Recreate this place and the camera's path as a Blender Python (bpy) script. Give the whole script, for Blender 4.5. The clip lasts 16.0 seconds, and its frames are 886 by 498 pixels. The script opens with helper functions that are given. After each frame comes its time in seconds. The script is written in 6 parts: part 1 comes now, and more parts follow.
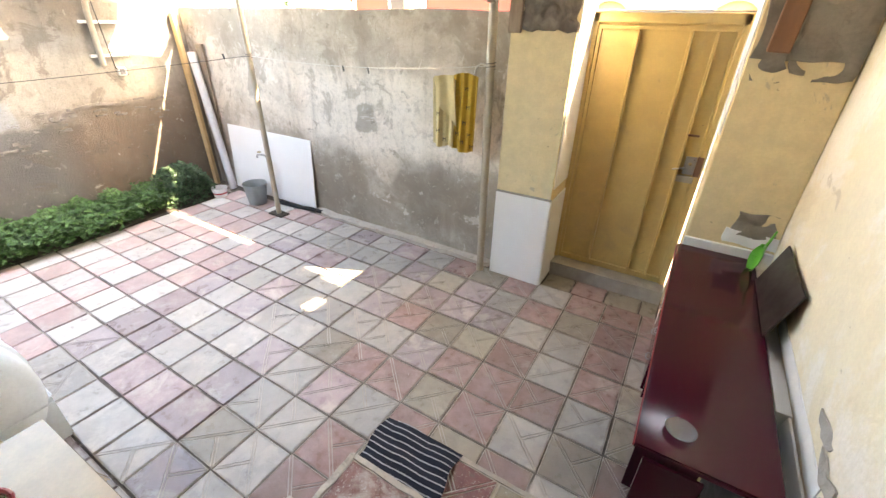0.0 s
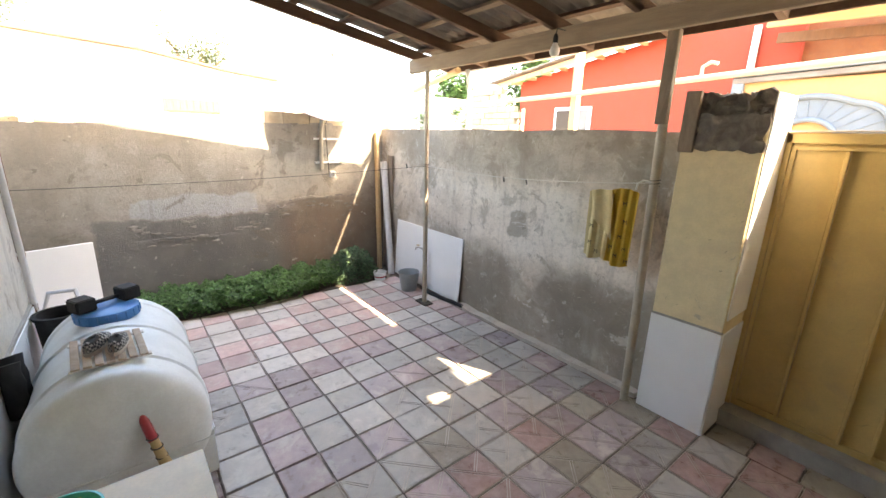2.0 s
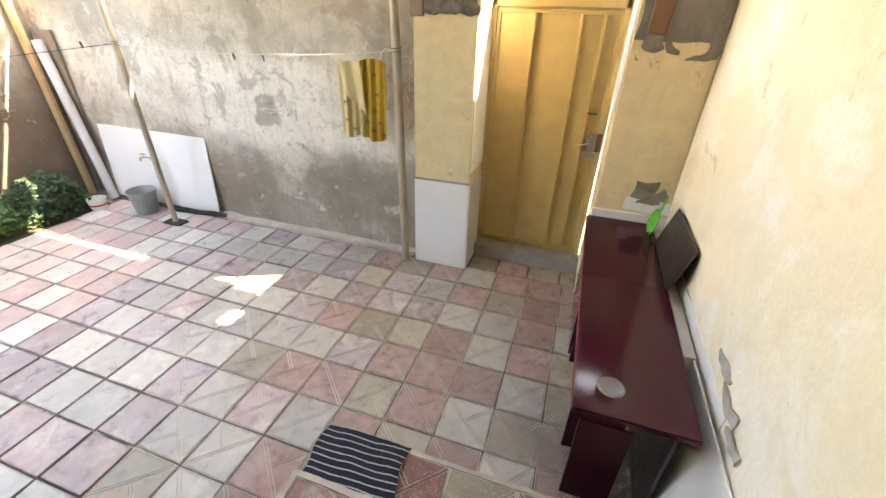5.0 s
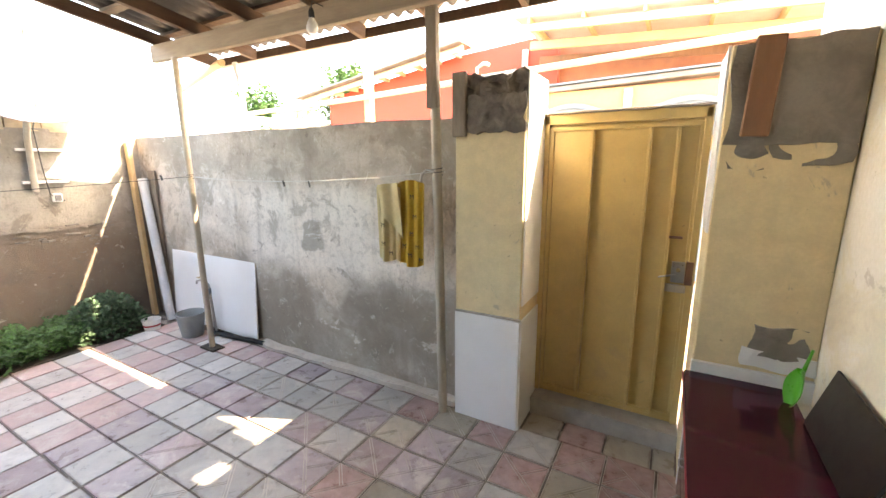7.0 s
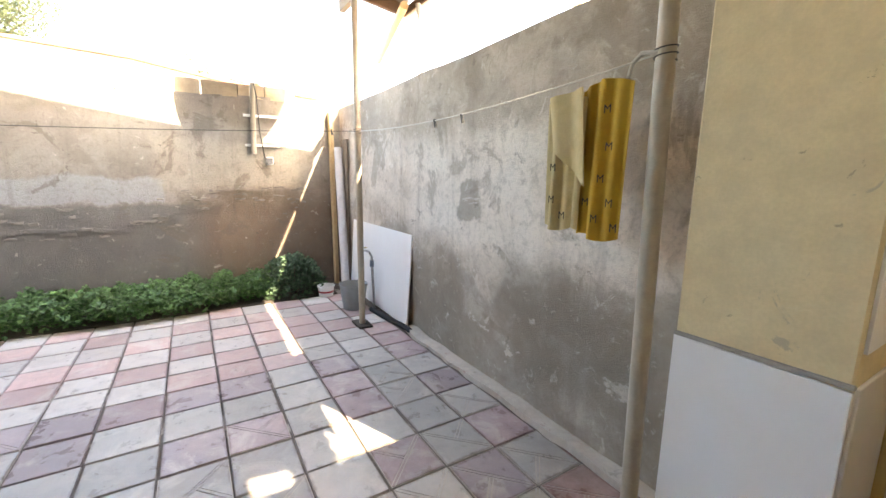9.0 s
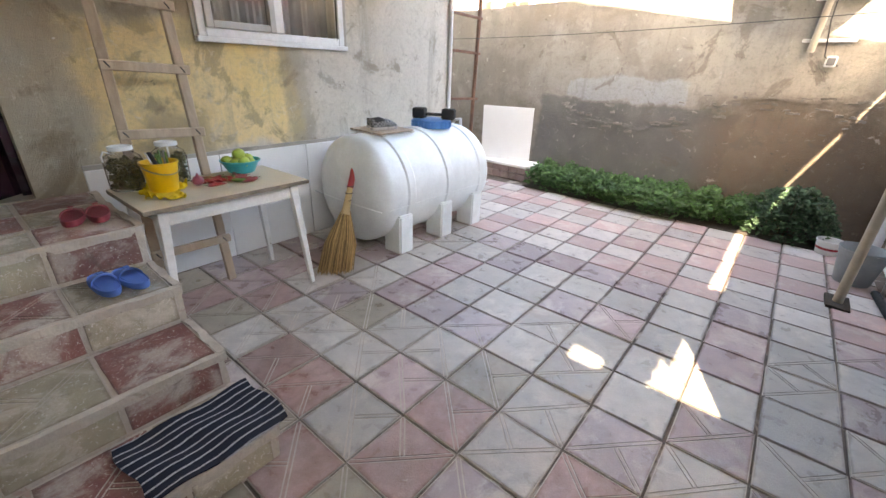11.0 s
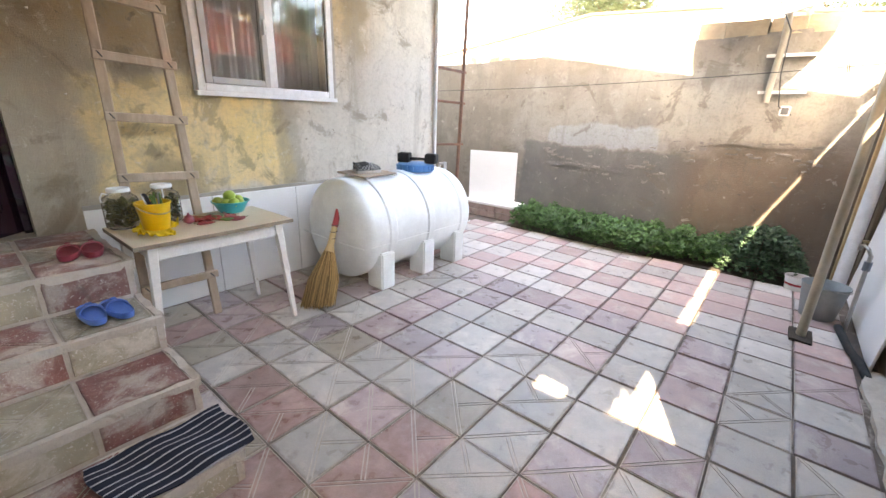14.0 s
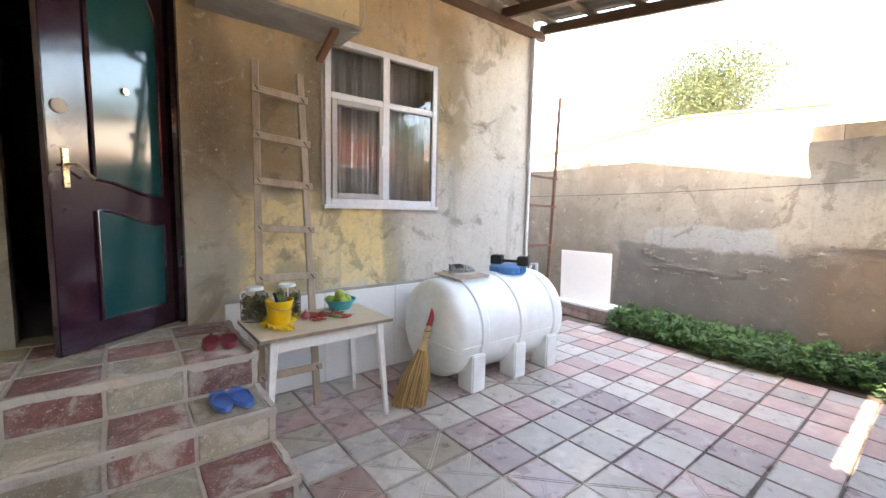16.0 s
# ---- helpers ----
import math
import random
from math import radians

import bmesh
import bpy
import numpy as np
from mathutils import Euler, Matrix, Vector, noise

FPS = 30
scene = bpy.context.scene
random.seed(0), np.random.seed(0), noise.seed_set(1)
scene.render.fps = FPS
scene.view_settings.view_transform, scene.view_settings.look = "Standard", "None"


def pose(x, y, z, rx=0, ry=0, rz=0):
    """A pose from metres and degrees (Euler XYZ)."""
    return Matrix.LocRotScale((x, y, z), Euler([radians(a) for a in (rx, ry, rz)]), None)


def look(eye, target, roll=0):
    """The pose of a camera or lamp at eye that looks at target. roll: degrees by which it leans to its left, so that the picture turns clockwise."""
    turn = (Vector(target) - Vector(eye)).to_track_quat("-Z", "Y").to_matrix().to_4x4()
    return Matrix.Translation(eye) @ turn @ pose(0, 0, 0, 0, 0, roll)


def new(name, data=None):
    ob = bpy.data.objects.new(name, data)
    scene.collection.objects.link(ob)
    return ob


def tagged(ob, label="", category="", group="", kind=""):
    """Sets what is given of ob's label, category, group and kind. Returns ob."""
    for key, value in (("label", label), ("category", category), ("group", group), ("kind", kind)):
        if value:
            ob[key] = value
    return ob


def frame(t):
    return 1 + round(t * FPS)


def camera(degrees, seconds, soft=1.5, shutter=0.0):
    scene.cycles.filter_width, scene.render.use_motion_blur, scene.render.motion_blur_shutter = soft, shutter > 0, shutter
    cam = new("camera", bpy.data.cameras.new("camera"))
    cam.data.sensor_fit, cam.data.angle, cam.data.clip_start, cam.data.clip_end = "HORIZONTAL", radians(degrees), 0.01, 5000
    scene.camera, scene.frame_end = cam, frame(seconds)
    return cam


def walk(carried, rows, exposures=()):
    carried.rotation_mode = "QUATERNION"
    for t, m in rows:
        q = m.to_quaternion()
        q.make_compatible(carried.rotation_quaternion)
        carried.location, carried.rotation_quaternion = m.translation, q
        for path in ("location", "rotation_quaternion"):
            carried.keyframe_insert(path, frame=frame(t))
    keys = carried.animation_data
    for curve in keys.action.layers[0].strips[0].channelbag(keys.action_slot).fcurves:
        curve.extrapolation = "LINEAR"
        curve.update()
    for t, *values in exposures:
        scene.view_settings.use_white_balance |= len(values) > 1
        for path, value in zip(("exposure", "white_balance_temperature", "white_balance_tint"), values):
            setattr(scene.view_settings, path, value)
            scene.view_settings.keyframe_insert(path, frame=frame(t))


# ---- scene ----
cam = camera(94.7, 16.0)

PATH = [
    (0, (1.211, 1.262, 2.268), (0.324, 2.766, 1.294), 1.2),
    (0.5, (1.225, 1.253, 2.271), (0.244, 2.786, 1.442), 0.6),
    (1, (1.216, 1.258, 2.27), (0.072, 2.763, 1.616), 0.4),
    (1.5, (1.202, 1.267, 2.266), (-0.148, 2.638, 1.72), 0.9),
    (2, (1.199, 1.268, 2.266), (-0.315, 2.462, 1.736), 1.5),
    (2.5, (1.198, 1.269, 2.266), (-0.369, 2.338, 1.63), 1.5),
    (3, (1.179, 1.281, 2.261), (-0.235, 2.353, 1.338), 0.3),
    (3.5, (1.161, 1.292, 2.257), (0.052, 2.424, 1.037), -0.5),
    (4, (1.173, 1.309, 2.207), (0.393, 2.505, 0.807), 0.1),
    (4.5, (1.184, 1.332, 2.187), (0.644, 2.659, 0.791), 1.4),
    (5, (1.163, 1.291, 2.257), (0.635, 2.93, 1.241), 1.5),
    (5.2, (1.16, 1.293, 2.257), (0.558, 3.029, 1.467), 1.6),
    (7.3, (1.2, 2.112, 1.935), (0.191, 3.791, 1.53), -0.4),
    (7.5, (1.135, 2.219, 1.878), (0.085, 3.871, 1.47), -0.5),
    (8, (0.972, 2.477, 1.745), (-0.208, 4.04, 1.339), -0.6),
    (8.5, (0.846, 2.827, 1.582), (-0.552, 4.202, 1.188), -0.7),
    (9, (0.632, 3.037, 1.497), (-1.05, 4.06, 1.144), 0.6),
    (9.5, (0.57, 3.248, 1.446), (-1.377, 3.51, 1.069), 2.2),
    (10, (0.539, 3.423, 1.473), (-1.321, 2.868, 0.991), 2.4),
    (10.2, (0.582, 3.501, 1.474), (-1.183, 2.728, 0.937), 2.3),
    (12.3, (0.718, 4.018, 1.481), (-0.539, 2.806, 0.505), 1.9),
    (12.5, (0.714, 4.022, 1.484), (-0.583, 2.793, 0.585), 1.3),
    (13, (0.684, 4.024, 1.496), (-0.7, 2.835, 0.676), 0.5),
    (13.5, (0.691, 4.016, 1.499), (-0.729, 2.833, 0.734), 1.4),
    (14, (0.697, 4.023, 1.507), (-0.777, 2.824, 0.882), 2.0),
    (14.5, (0.71, 4.031, 1.546), (-0.834, 2.83, 1.131), 2.1),
    (15, (0.723, 4.057, 1.605), (-0.854, 2.848, 1.379), 1.6),
    (15.5, (0.759, 4.038, 1.618), (-0.723, 2.706, 1.444), 1.5),
    (16, (0.784, 4.015, 1.61), (-0.451, 2.455, 1.41), 1.3),
]
EXPOSURES = [(0, 5.1, 9000, 11), (0.5, 4.8, 9000, 11), (1.5, 4.28, 8800, 11), (2.5, 4.2, 8500, 11), (3.2, 4.6, 8600, 11), (4, 5.5, 9000, 11), (5, 5.1, 9400, 11), (8, 4.65, 8100, 11),
             (9.5, 4.47, 8600, 11), (10.2, 4.2, 8500, 11), (12.5, 4.95, 8300, 12), (14, 4.7, 8400, 12), (16, 4.58, 8000, 12)]
walk(cam, [(t, look(eye, target, roll)) for t, eye, target, roll in PATH], EXPOSURES)

# ---- light ----
SUN = Vector((1.0, 0.455, 1.0)).normalized()
world = bpy.data.worlds.new("sky")
scene.world = world
world.use_nodes = True
sky = world.node_tree.nodes.new("ShaderNodeTexSky")
sky.sky_type, sky.sun_disc = "NISHITA", False
sky.sun_elevation, sky.sun_rotation = math.asin(SUN.z), math.atan2(SUN.x, SUN.y)
sky.air_density, sky.dust_density, sky.ozone_density = 1.0, 2.5, 1.0
world.node_tree.links.new(sky.outputs[0], world.node_tree.nodes["Background"].inputs[0])
world.node_tree.nodes["Background"].inputs[1].default_value = 0.15
lamp = bpy.data.lights.new("sun", "SUN")
lamp.energy, lamp.angle, lamp.color = 2.0, radians(0.55), (1.0, 0.93, 0.82)
sun = new("sun", lamp)
sun.matrix_world = look(SUN * 30, (0, 0, 0))


# ---- mesh helpers ----
def thing(name, m, label, category, group="", kind=""):
    ob = new(name)
    ob.empty_display_size = 0.1
    ob.matrix_basis = m
    return tagged(ob, label, category, group, kind)


def solid(name, bm, material, label="", category="", group="", kind="", m=None, smooth=False):
    bmesh.ops.recalc_face_normals(bm, faces=bm.faces)
    me = bpy.data.meshes.new(name)
    bm.to_mesh(me)
    bm.free()
    me.materials.append(material)
    if smooth:
        for p in me.polygons:
            p.use_smooth = True
        me.set_sharp_from_angle(angle=radians(38))
    ob = new(name, me)
    if m is not None:
        ob.matrix_basis = m
    return tagged(ob, label, category, group, kind)


def part(name, bm, material, parent, label="", smooth=False, m=None):
    ob = solid(name, bm, material, label, m=m, smooth=smooth)
    ob.parent = parent
    return ob


def piece(name, me, parent, m):
    ob = new(name, me)
    ob.parent = parent
    ob.matrix_basis = m
    return ob


def mesh_of(bm, material, smooth=False):
    bmesh.ops.recalc_face_normals(bm, faces=bm.faces)
    me = bpy.data.meshes.new("piece")
    bm.to_mesh(me)
    bm.free()
    me.materials.append(material)
    if smooth:
        for p in me.polygons:
            p.use_smooth = True
    return me


def box(a, b, bevel=0.0, bm=None, m=None, seg=1):
    bm = bm or bmesh.new()
    size = [abs(q - p) for p, q in zip(a, b)]
    mid = [(p + q) / 2 for p, q in zip(a, b)]
    t = Matrix.Translation(mid) @ Matrix.Diagonal((*size, 1))
    v = bmesh.ops.create_cube(bm, size=1, matrix=(m @ t) if m is not None else t)["verts"]
    if bevel:
        bmesh.ops.bevel(bm, geom=list({e for q in v for e in q.link_edges}), offset=bevel, segments=seg, affect="EDGES")
    return bm


def rod(p, q, r, r2=None, n=14, bm=None, caps=True):
    bm = bm or bmesh.new()
    p, q = Vector(p), Vector(q)
    d = q - p
    turn = d.to_track_quat("Z", "Y").to_matrix().to_4x4()
    bmesh.ops.create_cone(bm, cap_ends=caps, segments=n, radius1=r, radius2=r if r2 is None else r2, depth=d.length,
                          matrix=Matrix.Translation((p + q) / 2) @ turn)
    return bm


def bar(p, q, w, h, bevel=0.0, bm=None, up=(0, 0, 1)):
    """A squared timber from p to q, w wide and h high."""
    bm = bm or bmesh.new()
    p, q = Vector(p), Vector(q)
    y = (q - p).normalized()
    x = y.cross(Vector(up)).normalized()
    z = x.cross(y)
    m = Matrix((x, y, z)).transposed().to_4x4()
    m.translation = (p + q) / 2
    return box((-w / 2, -(q - p).length / 2, -h / 2), (w / 2, (q - p).length / 2, h / 2), bevel, bm, m)


def lathe(profile, n=32, bm=None, m=None):
    bm = bm or bmesh.new()
    rings = []
    for r, z in profile:
        ring = []
        for i in range(n if r > 1e-5 else 1):
            a = 2 * math.pi * i / n
            v = Vector((r * math.cos(a), r * math.sin(a), z))
            ring.append(bm.verts.new(m @ v if m is not None else v))
        rings.append(ring)
    for a, b in zip(rings, rings[1:]):
        for i in range(n):
            if len(a) > 1 and len(b) > 1:
                bm.faces.new((a[i], a[(i + 1) % n], b[(i + 1) % n], b[i]))
            elif len(a) > 1:
                bm.faces.new((a[i], a[(i + 1) % n], b[0]))
            elif len(b) > 1:
                bm.faces.new((a[0], b[(i + 1) % n], b[i]))
    return bm


def sweep(points, r, n=8, bm=None):
    """A round line through the points; r may be one radius or one for each point."""
    bm = bm or bmesh.new()
    pts = [Vector(p) for p in points]
    radii = r if isinstance(r, (list, tuple)) else [r] * len(pts)
    rings, side = [], None
    for i, p in enumerate(pts):
        d = (pts[min(i + 1, len(pts) - 1)] - pts[max(i - 1, 0)]).normalized()
        if side is None:
            side = d.orthogonal().normalized()
        side = (side - d * side.dot(d)).normalized()
        up = d.cross(side)
        rings.append([bm.verts.new(p + (side * math.cos(2 * math.pi * k / n) + up * math.sin(2 * math.pi * k / n)) * radii[i]) for k in range(n)])
    for a, b in zip(rings, rings[1:]):
        for k in range(n):
            bm.faces.new((a[k], a[(k + 1) % n], b[(k + 1) % n], b[k]))
    bm.faces.new(rings[0][::-1])
    bm.faces.new(rings[-1])
    return bm


def sheet(f, nu, nv, bm=None):
    bm = bm or bmesh.new()
    g = [[bm.verts.new(f(i / nu, j / nv)) for j in range(nv + 1)] for i in range(nu + 1)]
    for i in range(nu):
        for j in range(nv):
            bm.faces.new((g[i][j], g[i + 1][j], g[i + 1][j + 1], g[i][j + 1]))
    return bm


def thicken(bm, t):
    bmesh.ops.recalc_face_normals(bm, faces=bm.faces)
    bmesh.ops.solidify(bm, geom=bm.faces[:], thickness=t)
    return bm


def prism(outline, y0, y1, bm=None):
    """An outline of (x, z) drawn through from y0 to y1."""
    bm = bm or bmesh.new()
    a = [bm.verts.new((x, y0, z)) for x, z in outline]
    b = [bm.verts.new((x, y1, z)) for x, z in outline]
    n = len(a)
    bm.faces.new(a)
    bm.faces.new(b[::-1])
    for i in range(n):
        bm.faces.new((a[i], b[i], b[(i + 1) % n], a[(i + 1) % n]))
    return bm


def sag(p, q, drop, n=16):
    p, q = Vector(p), Vector(q)
    return [p.lerp(q, i / n) - Vector((0, 0, drop * 4 * (i / n) * (1 - i / n))) for i in range(n + 1)]


def rough_block(a, b, amp, cuts=6, scale=6.0, seed=0.0):
    """A lump of broken masonry between two corners."""
    bm = box(a, b)
    bmesh.ops.subdivide_edges(bm, edges=bm.edges[:], cuts=cuts, use_grid_fill=True)
    for v in bm.verts:
        p = v.co * scale + Vector((seed, seed, seed))
        v.co += Vector((noise.noise(p), noise.noise(p + Vector((9, 0, 0))), noise.noise(p + Vector((0, 7, 0))))) * amp
    return bm


# ---- materials ----
def nodes_of(name):
    m = bpy.data.materials.new(name)
    m.use_nodes = True
    n, l = m.node_tree.nodes, m.node_tree.links
    return m, n, l, n["Principled BSDF"]


def noise_node(n, l, where, scale, detail=6.0, rough=0.6, dist=0.0):
    t = n.new("ShaderNodeTexNoise")
    t.inputs["Scale"].default_value, t.inputs["Detail"].default_value = scale, detail
    t.inputs["Roughness"].default_value, t.inputs["Distortion"].default_value = rough, dist
    l.new(where, t.inputs["Vector"])
    return t.outputs["Fac"]


def ramp(n, l, value, lo, hi, a=0.0, b=1.0):
    r = n.new("ShaderNodeMapRange")
    r.interpolation_type = "SMOOTHSTEP"
    for i, v in enumerate((lo, hi, a, b)):
        r.inputs[i + 1].default_value = v
    l.new(value, r.inputs[0])
    return r.outputs[0]


def blend(n, l, fac, a, b, mode="MIX"):
    mix = n.new("ShaderNodeMix")
    mix.data_type, mix.blend_type = "RGBA", mode
    for sock, v in ((mix.inputs[0], fac), (mix.inputs[6], a), (mix.inputs[7], b)):
        if isinstance(v, (int, float)):
            sock.default_value = v
        elif isinstance(v, tuple):
            sock.default_value = (*v, 1)
        else:
            l.new(v, sock)
    return mix.outputs[2]


def mat(name, a, b, scale=3.0, rough=0.7, spread=0.1, bump=0.15, grain=90.0, metal=0.0, spots=(), vary=0.0, coat=0.0,
        local=False, stretch=None, wash=0.18, strands=0.0, rim=None):
    """A surface that wanders from colour a to b, with fine grain and spots of (colour, scale, lo, hi, amount)."""
    m, n, l, bsdf = nodes_of(name)
    if local:
        where = n.new("ShaderNodeTexCoord").outputs["Object"]
    else:
        where = n.new("ShaderNodeNewGeometry").outputs["Position"]
    if stretch:
        mp = n.new("ShaderNodeMapping")
        mp.inputs["Scale"].default_value = stretch
        l.new(where, mp.inputs[0])
        where = mp.outputs[0]
    big = noise_node(n, l, where, scale, 7, 0.62, 0.4)
    fine = noise_node(n, l, where, grain, 4, 0.65)
    col = blend(n, l, ramp(n, l, big, 0.33, 0.67), a, b)
    mid = noise_node(n, l, where, scale * 4.3, 6, 0.6, 0.2)
    col = blend(n, l, wash, col, blend(n, l, ramp(n, l, mid, 0.35, 0.65), tuple(x * 0.62 for x in a), tuple(min(1, x * 1.3) for x in b)))
    for colour, sc, lo, hi, amount in spots:
        s = noise_node(n, l, where, sc, 8, 0.68, 0.6)
        col = blend(n, l, ramp(n, l, s, lo, hi, 0, amount), col, colour)
    col = blend(n, l, ramp(n, l, fine, 0.3, 0.7, 0, 0.22), col, tuple(x * 0.7 for x in a))
    if rim:
        # dirt that gathers along the four edges of a unit tile, with an uneven inner border
        at = n.new("ShaderNodeVectorMath")
        at.operation = "ABSOLUTE"
        l.new(n.new("ShaderNodeTexCoord").outputs["Object"], at.inputs[0])
        sep = n.new("ShaderNodeSeparateXYZ")
        l.new(at.outputs[0], sep.inputs[0])
        far = n.new("ShaderNodeMath")
        far.operation = "MAXIMUM"
        l.new(sep.outputs[0], far.inputs[0])
        l.new(sep.outputs[1], far.inputs[1])
        wob = n.new("ShaderNodeMath")
        wob.operation = "MULTIPLY_ADD"
        l.new(noise_node(n, l, where, 7, 6, 0.65, 0.5), wob.inputs[0])
        wob.inputs[1].default_value = 0.2
        l.new(far.outputs[0], wob.inputs[2])
        col = blend(n, l, ramp(n, l, wob.outputs[0], 0.545, 0.6, 0, 0.62), col, rim)
    if vary:
        info = n.new("ShaderNodeObjectInfo").outputs["Random"]
        hsv = n.new("ShaderNodeHueSaturation")
        l.new(ramp(n, l, info, 0, 1, 1 - vary, 1 + vary), hsv.inputs["Value"])
        l.new(col, hsv.inputs["Color"])
        col = hsv.outputs[0]
    if strands:
        hsv = n.new("ShaderNodeHueSaturation")
        l.new(ramp(n, l, n.new("ShaderNodeNewGeometry").outputs["Random Per Island"], 0, 1, 1 - strands, 1 + strands), hsv.inputs["Value"])
        l.new(col, hsv.inputs["Color"])
        col = hsv.outputs[0]
    l.new(col, bsdf.inputs["Base Color"])
    l.new(ramp(n, l, mid, 0.3, 0.7, max(0.02, rough - spread), min(1, rough + spread)), bsdf.inputs["Roughness"])
    bsdf.inputs["Metallic"].default_value = metal
    bsdf.inputs["Coat Weight"].default_value = coat
    bsdf.inputs["Coat Roughness"].default_value = 0.08
    if bump:
        bp = n.new("ShaderNodeBump")
        bp.inputs["Strength"].default_value, bp.inputs["Distance"].default_value = bump, 0.01
        l.new(blend(n, l, 0.5, fine, mid), bp.inputs["Height"])
        l.new(bp.outputs[0], bsdf.inputs["Normal"])
    return m


def render_coat(name, pale, dark, patch, bands=(), extra=(), bump=0.5, cloud_size=1.0, stains=(), axis=0, ragged=0.55, dirt=0.35):
    """Old cement render: cloudy, with stains of (colour, from height, to height, softness, amount) that have an uneven outline."""
    m, n, l, bsdf = nodes_of(name)
    where = n.new("ShaderNodeNewGeometry").outputs["Position"]
    sep = n.new("ShaderNodeSeparateXYZ")
    l.new(where, sep.inputs[0])
    cloud = noise_node(n, l, where, cloud_size, 10, 0.6, 0.5)
    blot = noise_node(n, l, where, 3.1, 10, 0.62, 0.5)
    fine = noise_node(n, l, where, 38, 7, 0.7)
    grit = noise_node(n, l, where, 150, 3, 0.6)
    col = blend(n, l, ramp(n, l, cloud, 0.4, 0.6), pale, dark)
    col = blend(n, l, ramp(n, l, blot, 0.52, 0.64, 0, 0.55), col, patch)
    for k, (colour, lo, hi, soft, amount) in enumerate(bands):
        off = n.new("ShaderNodeVectorMath")
        off.inputs[1].default_value = (3.7 * k, 1.9 * k, 5.3 * k)
        l.new(where, off.inputs[0])
        wave = noise_node(n, l, off.outputs[0], 1.15, 9, 0.6, 0.4)
        add = n.new("ShaderNodeMath")
        add.operation = "MULTIPLY_ADD"
        l.new(wave, add.inputs[0])
        add.inputs[1].default_value = 1.6
        l.new(sep.outputs[2], add.inputs[2])
        up = ramp(n, l, add.outputs[0], lo + 0.8 - soft / 2, lo + 0.8 + soft / 2)
        down = ramp(n, l, add.outputs[0], hi + 0.8 + soft / 2, hi + 0.8 - soft / 2)
        both = n.new("ShaderNodeMath")
        both.operation = "MULTIPLY"
        l.new(up, both.inputs[0])
        l.new(down, both.inputs[1])
        mottle = n.new("ShaderNodeMath")
        mottle.operation = "MULTIPLY"
        l.new(both.outputs[0], mottle.inputs[0])
        l.new(ramp(n, l, blot, 0.25, 0.6, amount, amount * 0.55), mottle.inputs[1])
        col = blend(n, l, mottle.outputs[0], col, colour)
    if stains:
        # stains and repairs with ragged outlines: (colour, from, to along the wall, from, to in height, softness, amount)
        edge = n.new("ShaderNodeTexNoise")
        edge.inputs["Scale"].default_value, edge.inputs["Detail"].default_value, edge.inputs["Roughness"].default_value = 1.8, 9, 0.62
        l.new(where, edge.inputs["Vector"])
        moved = n.new("ShaderNodeVectorMath")
        moved.operation = "MULTIPLY_ADD"
        l.new(edge.outputs["Color"], moved.inputs[0])
        moved.inputs[1].default_value = (ragged,) * 3
        l.new(where, moved.inputs[2])
        at = n.new("ShaderNodeSeparateXYZ")
        l.new(moved.outputs[0], at.inputs[0])
        mid_off = ragged / 2
        for colour, a0, a1, z0, z1, soft, amount in stains:
            fac = None
            for out, lo, hi in ((at.outputs[axis], a0, a1), (at.outputs[2], z0, z1)):
                for e0, e1 in ((lo - soft / 2, lo + soft / 2), (hi + soft / 2, hi - soft / 2)):
                    r = ramp(n, l, out, e0 + mid_off, e1 + mid_off)
                    if fac is None:
                        fac = r
                    else:
                        mul = n.new("ShaderNodeMath")
                        mul.operation = "MULTIPLY"
                        l.new(fac, mul.inputs[0])
                        l.new(r, mul.inputs[1])
                        fac = mul.outputs[0]
            mul = n.new("ShaderNodeMath")
            mul.operation = "MULTIPLY"
            l.new(fac, mul.inputs[0])
            l.new(ramp(n, l, blot, 0.3, 0.62, amount, amount * 0.8), mul.inputs[1])
            col = blend(n, l, mul.outputs[0], col, colour)
    for colour, sc, lo, hi, amount in extra:
        col = blend(n, l, ramp(n, l, noise_node(n, l, where, sc, 9, 0.66, 0.7), lo, hi, 0, amount), col, colour)
    runs = n.new("ShaderNodeMapping")
    runs.inputs["Scale"].default_value = (7, 7, 0.7)
    l.new(where, runs.inputs[0])
    col = blend(n, l, ramp(n, l, noise_node(n, l, runs.outputs[0], 1.0, 6, 0.6, 0.3), 0.52, 0.72, 0, dirt), col, tuple(x * 0.6 for x in dark))
    col = blend(n, l, ramp(n, l, noise_node(n, l, where, 9, 8, 0.7, 0.8), 0.5, 0.66, 0, 0.32), col, tuple(x * 0.62 for x in dark))
    col = blend(n, l, ramp(n, l, noise_node(n, l, where, 13, 8, 0.7, 0.8), 0.58, 0.68, 0, 0.3), col, tuple(min(0.85, x * 1.2) for x in patch))
    crack = n.new("ShaderNodeTexVoronoi")
    crack.feature = "DISTANCE_TO_EDGE"
    crack.inputs["Scale"].default_value = 1.1
    warp = n.new("ShaderNodeVectorMath")
    warp.operation = "MULTIPLY_ADD"
    wn = n.new("ShaderNodeTexNoise")
    wn.inputs["Scale"].default_value, wn.inputs["Detail"].default_value = 2.5, 6
    l.new(where, wn.inputs["Vector"])
    l.new(wn.outputs["Color"], warp.inputs[0])
    warp.inputs[1].default_value = (0.9, 0.9, 0.9)
    l.new(where, warp.inputs[2])
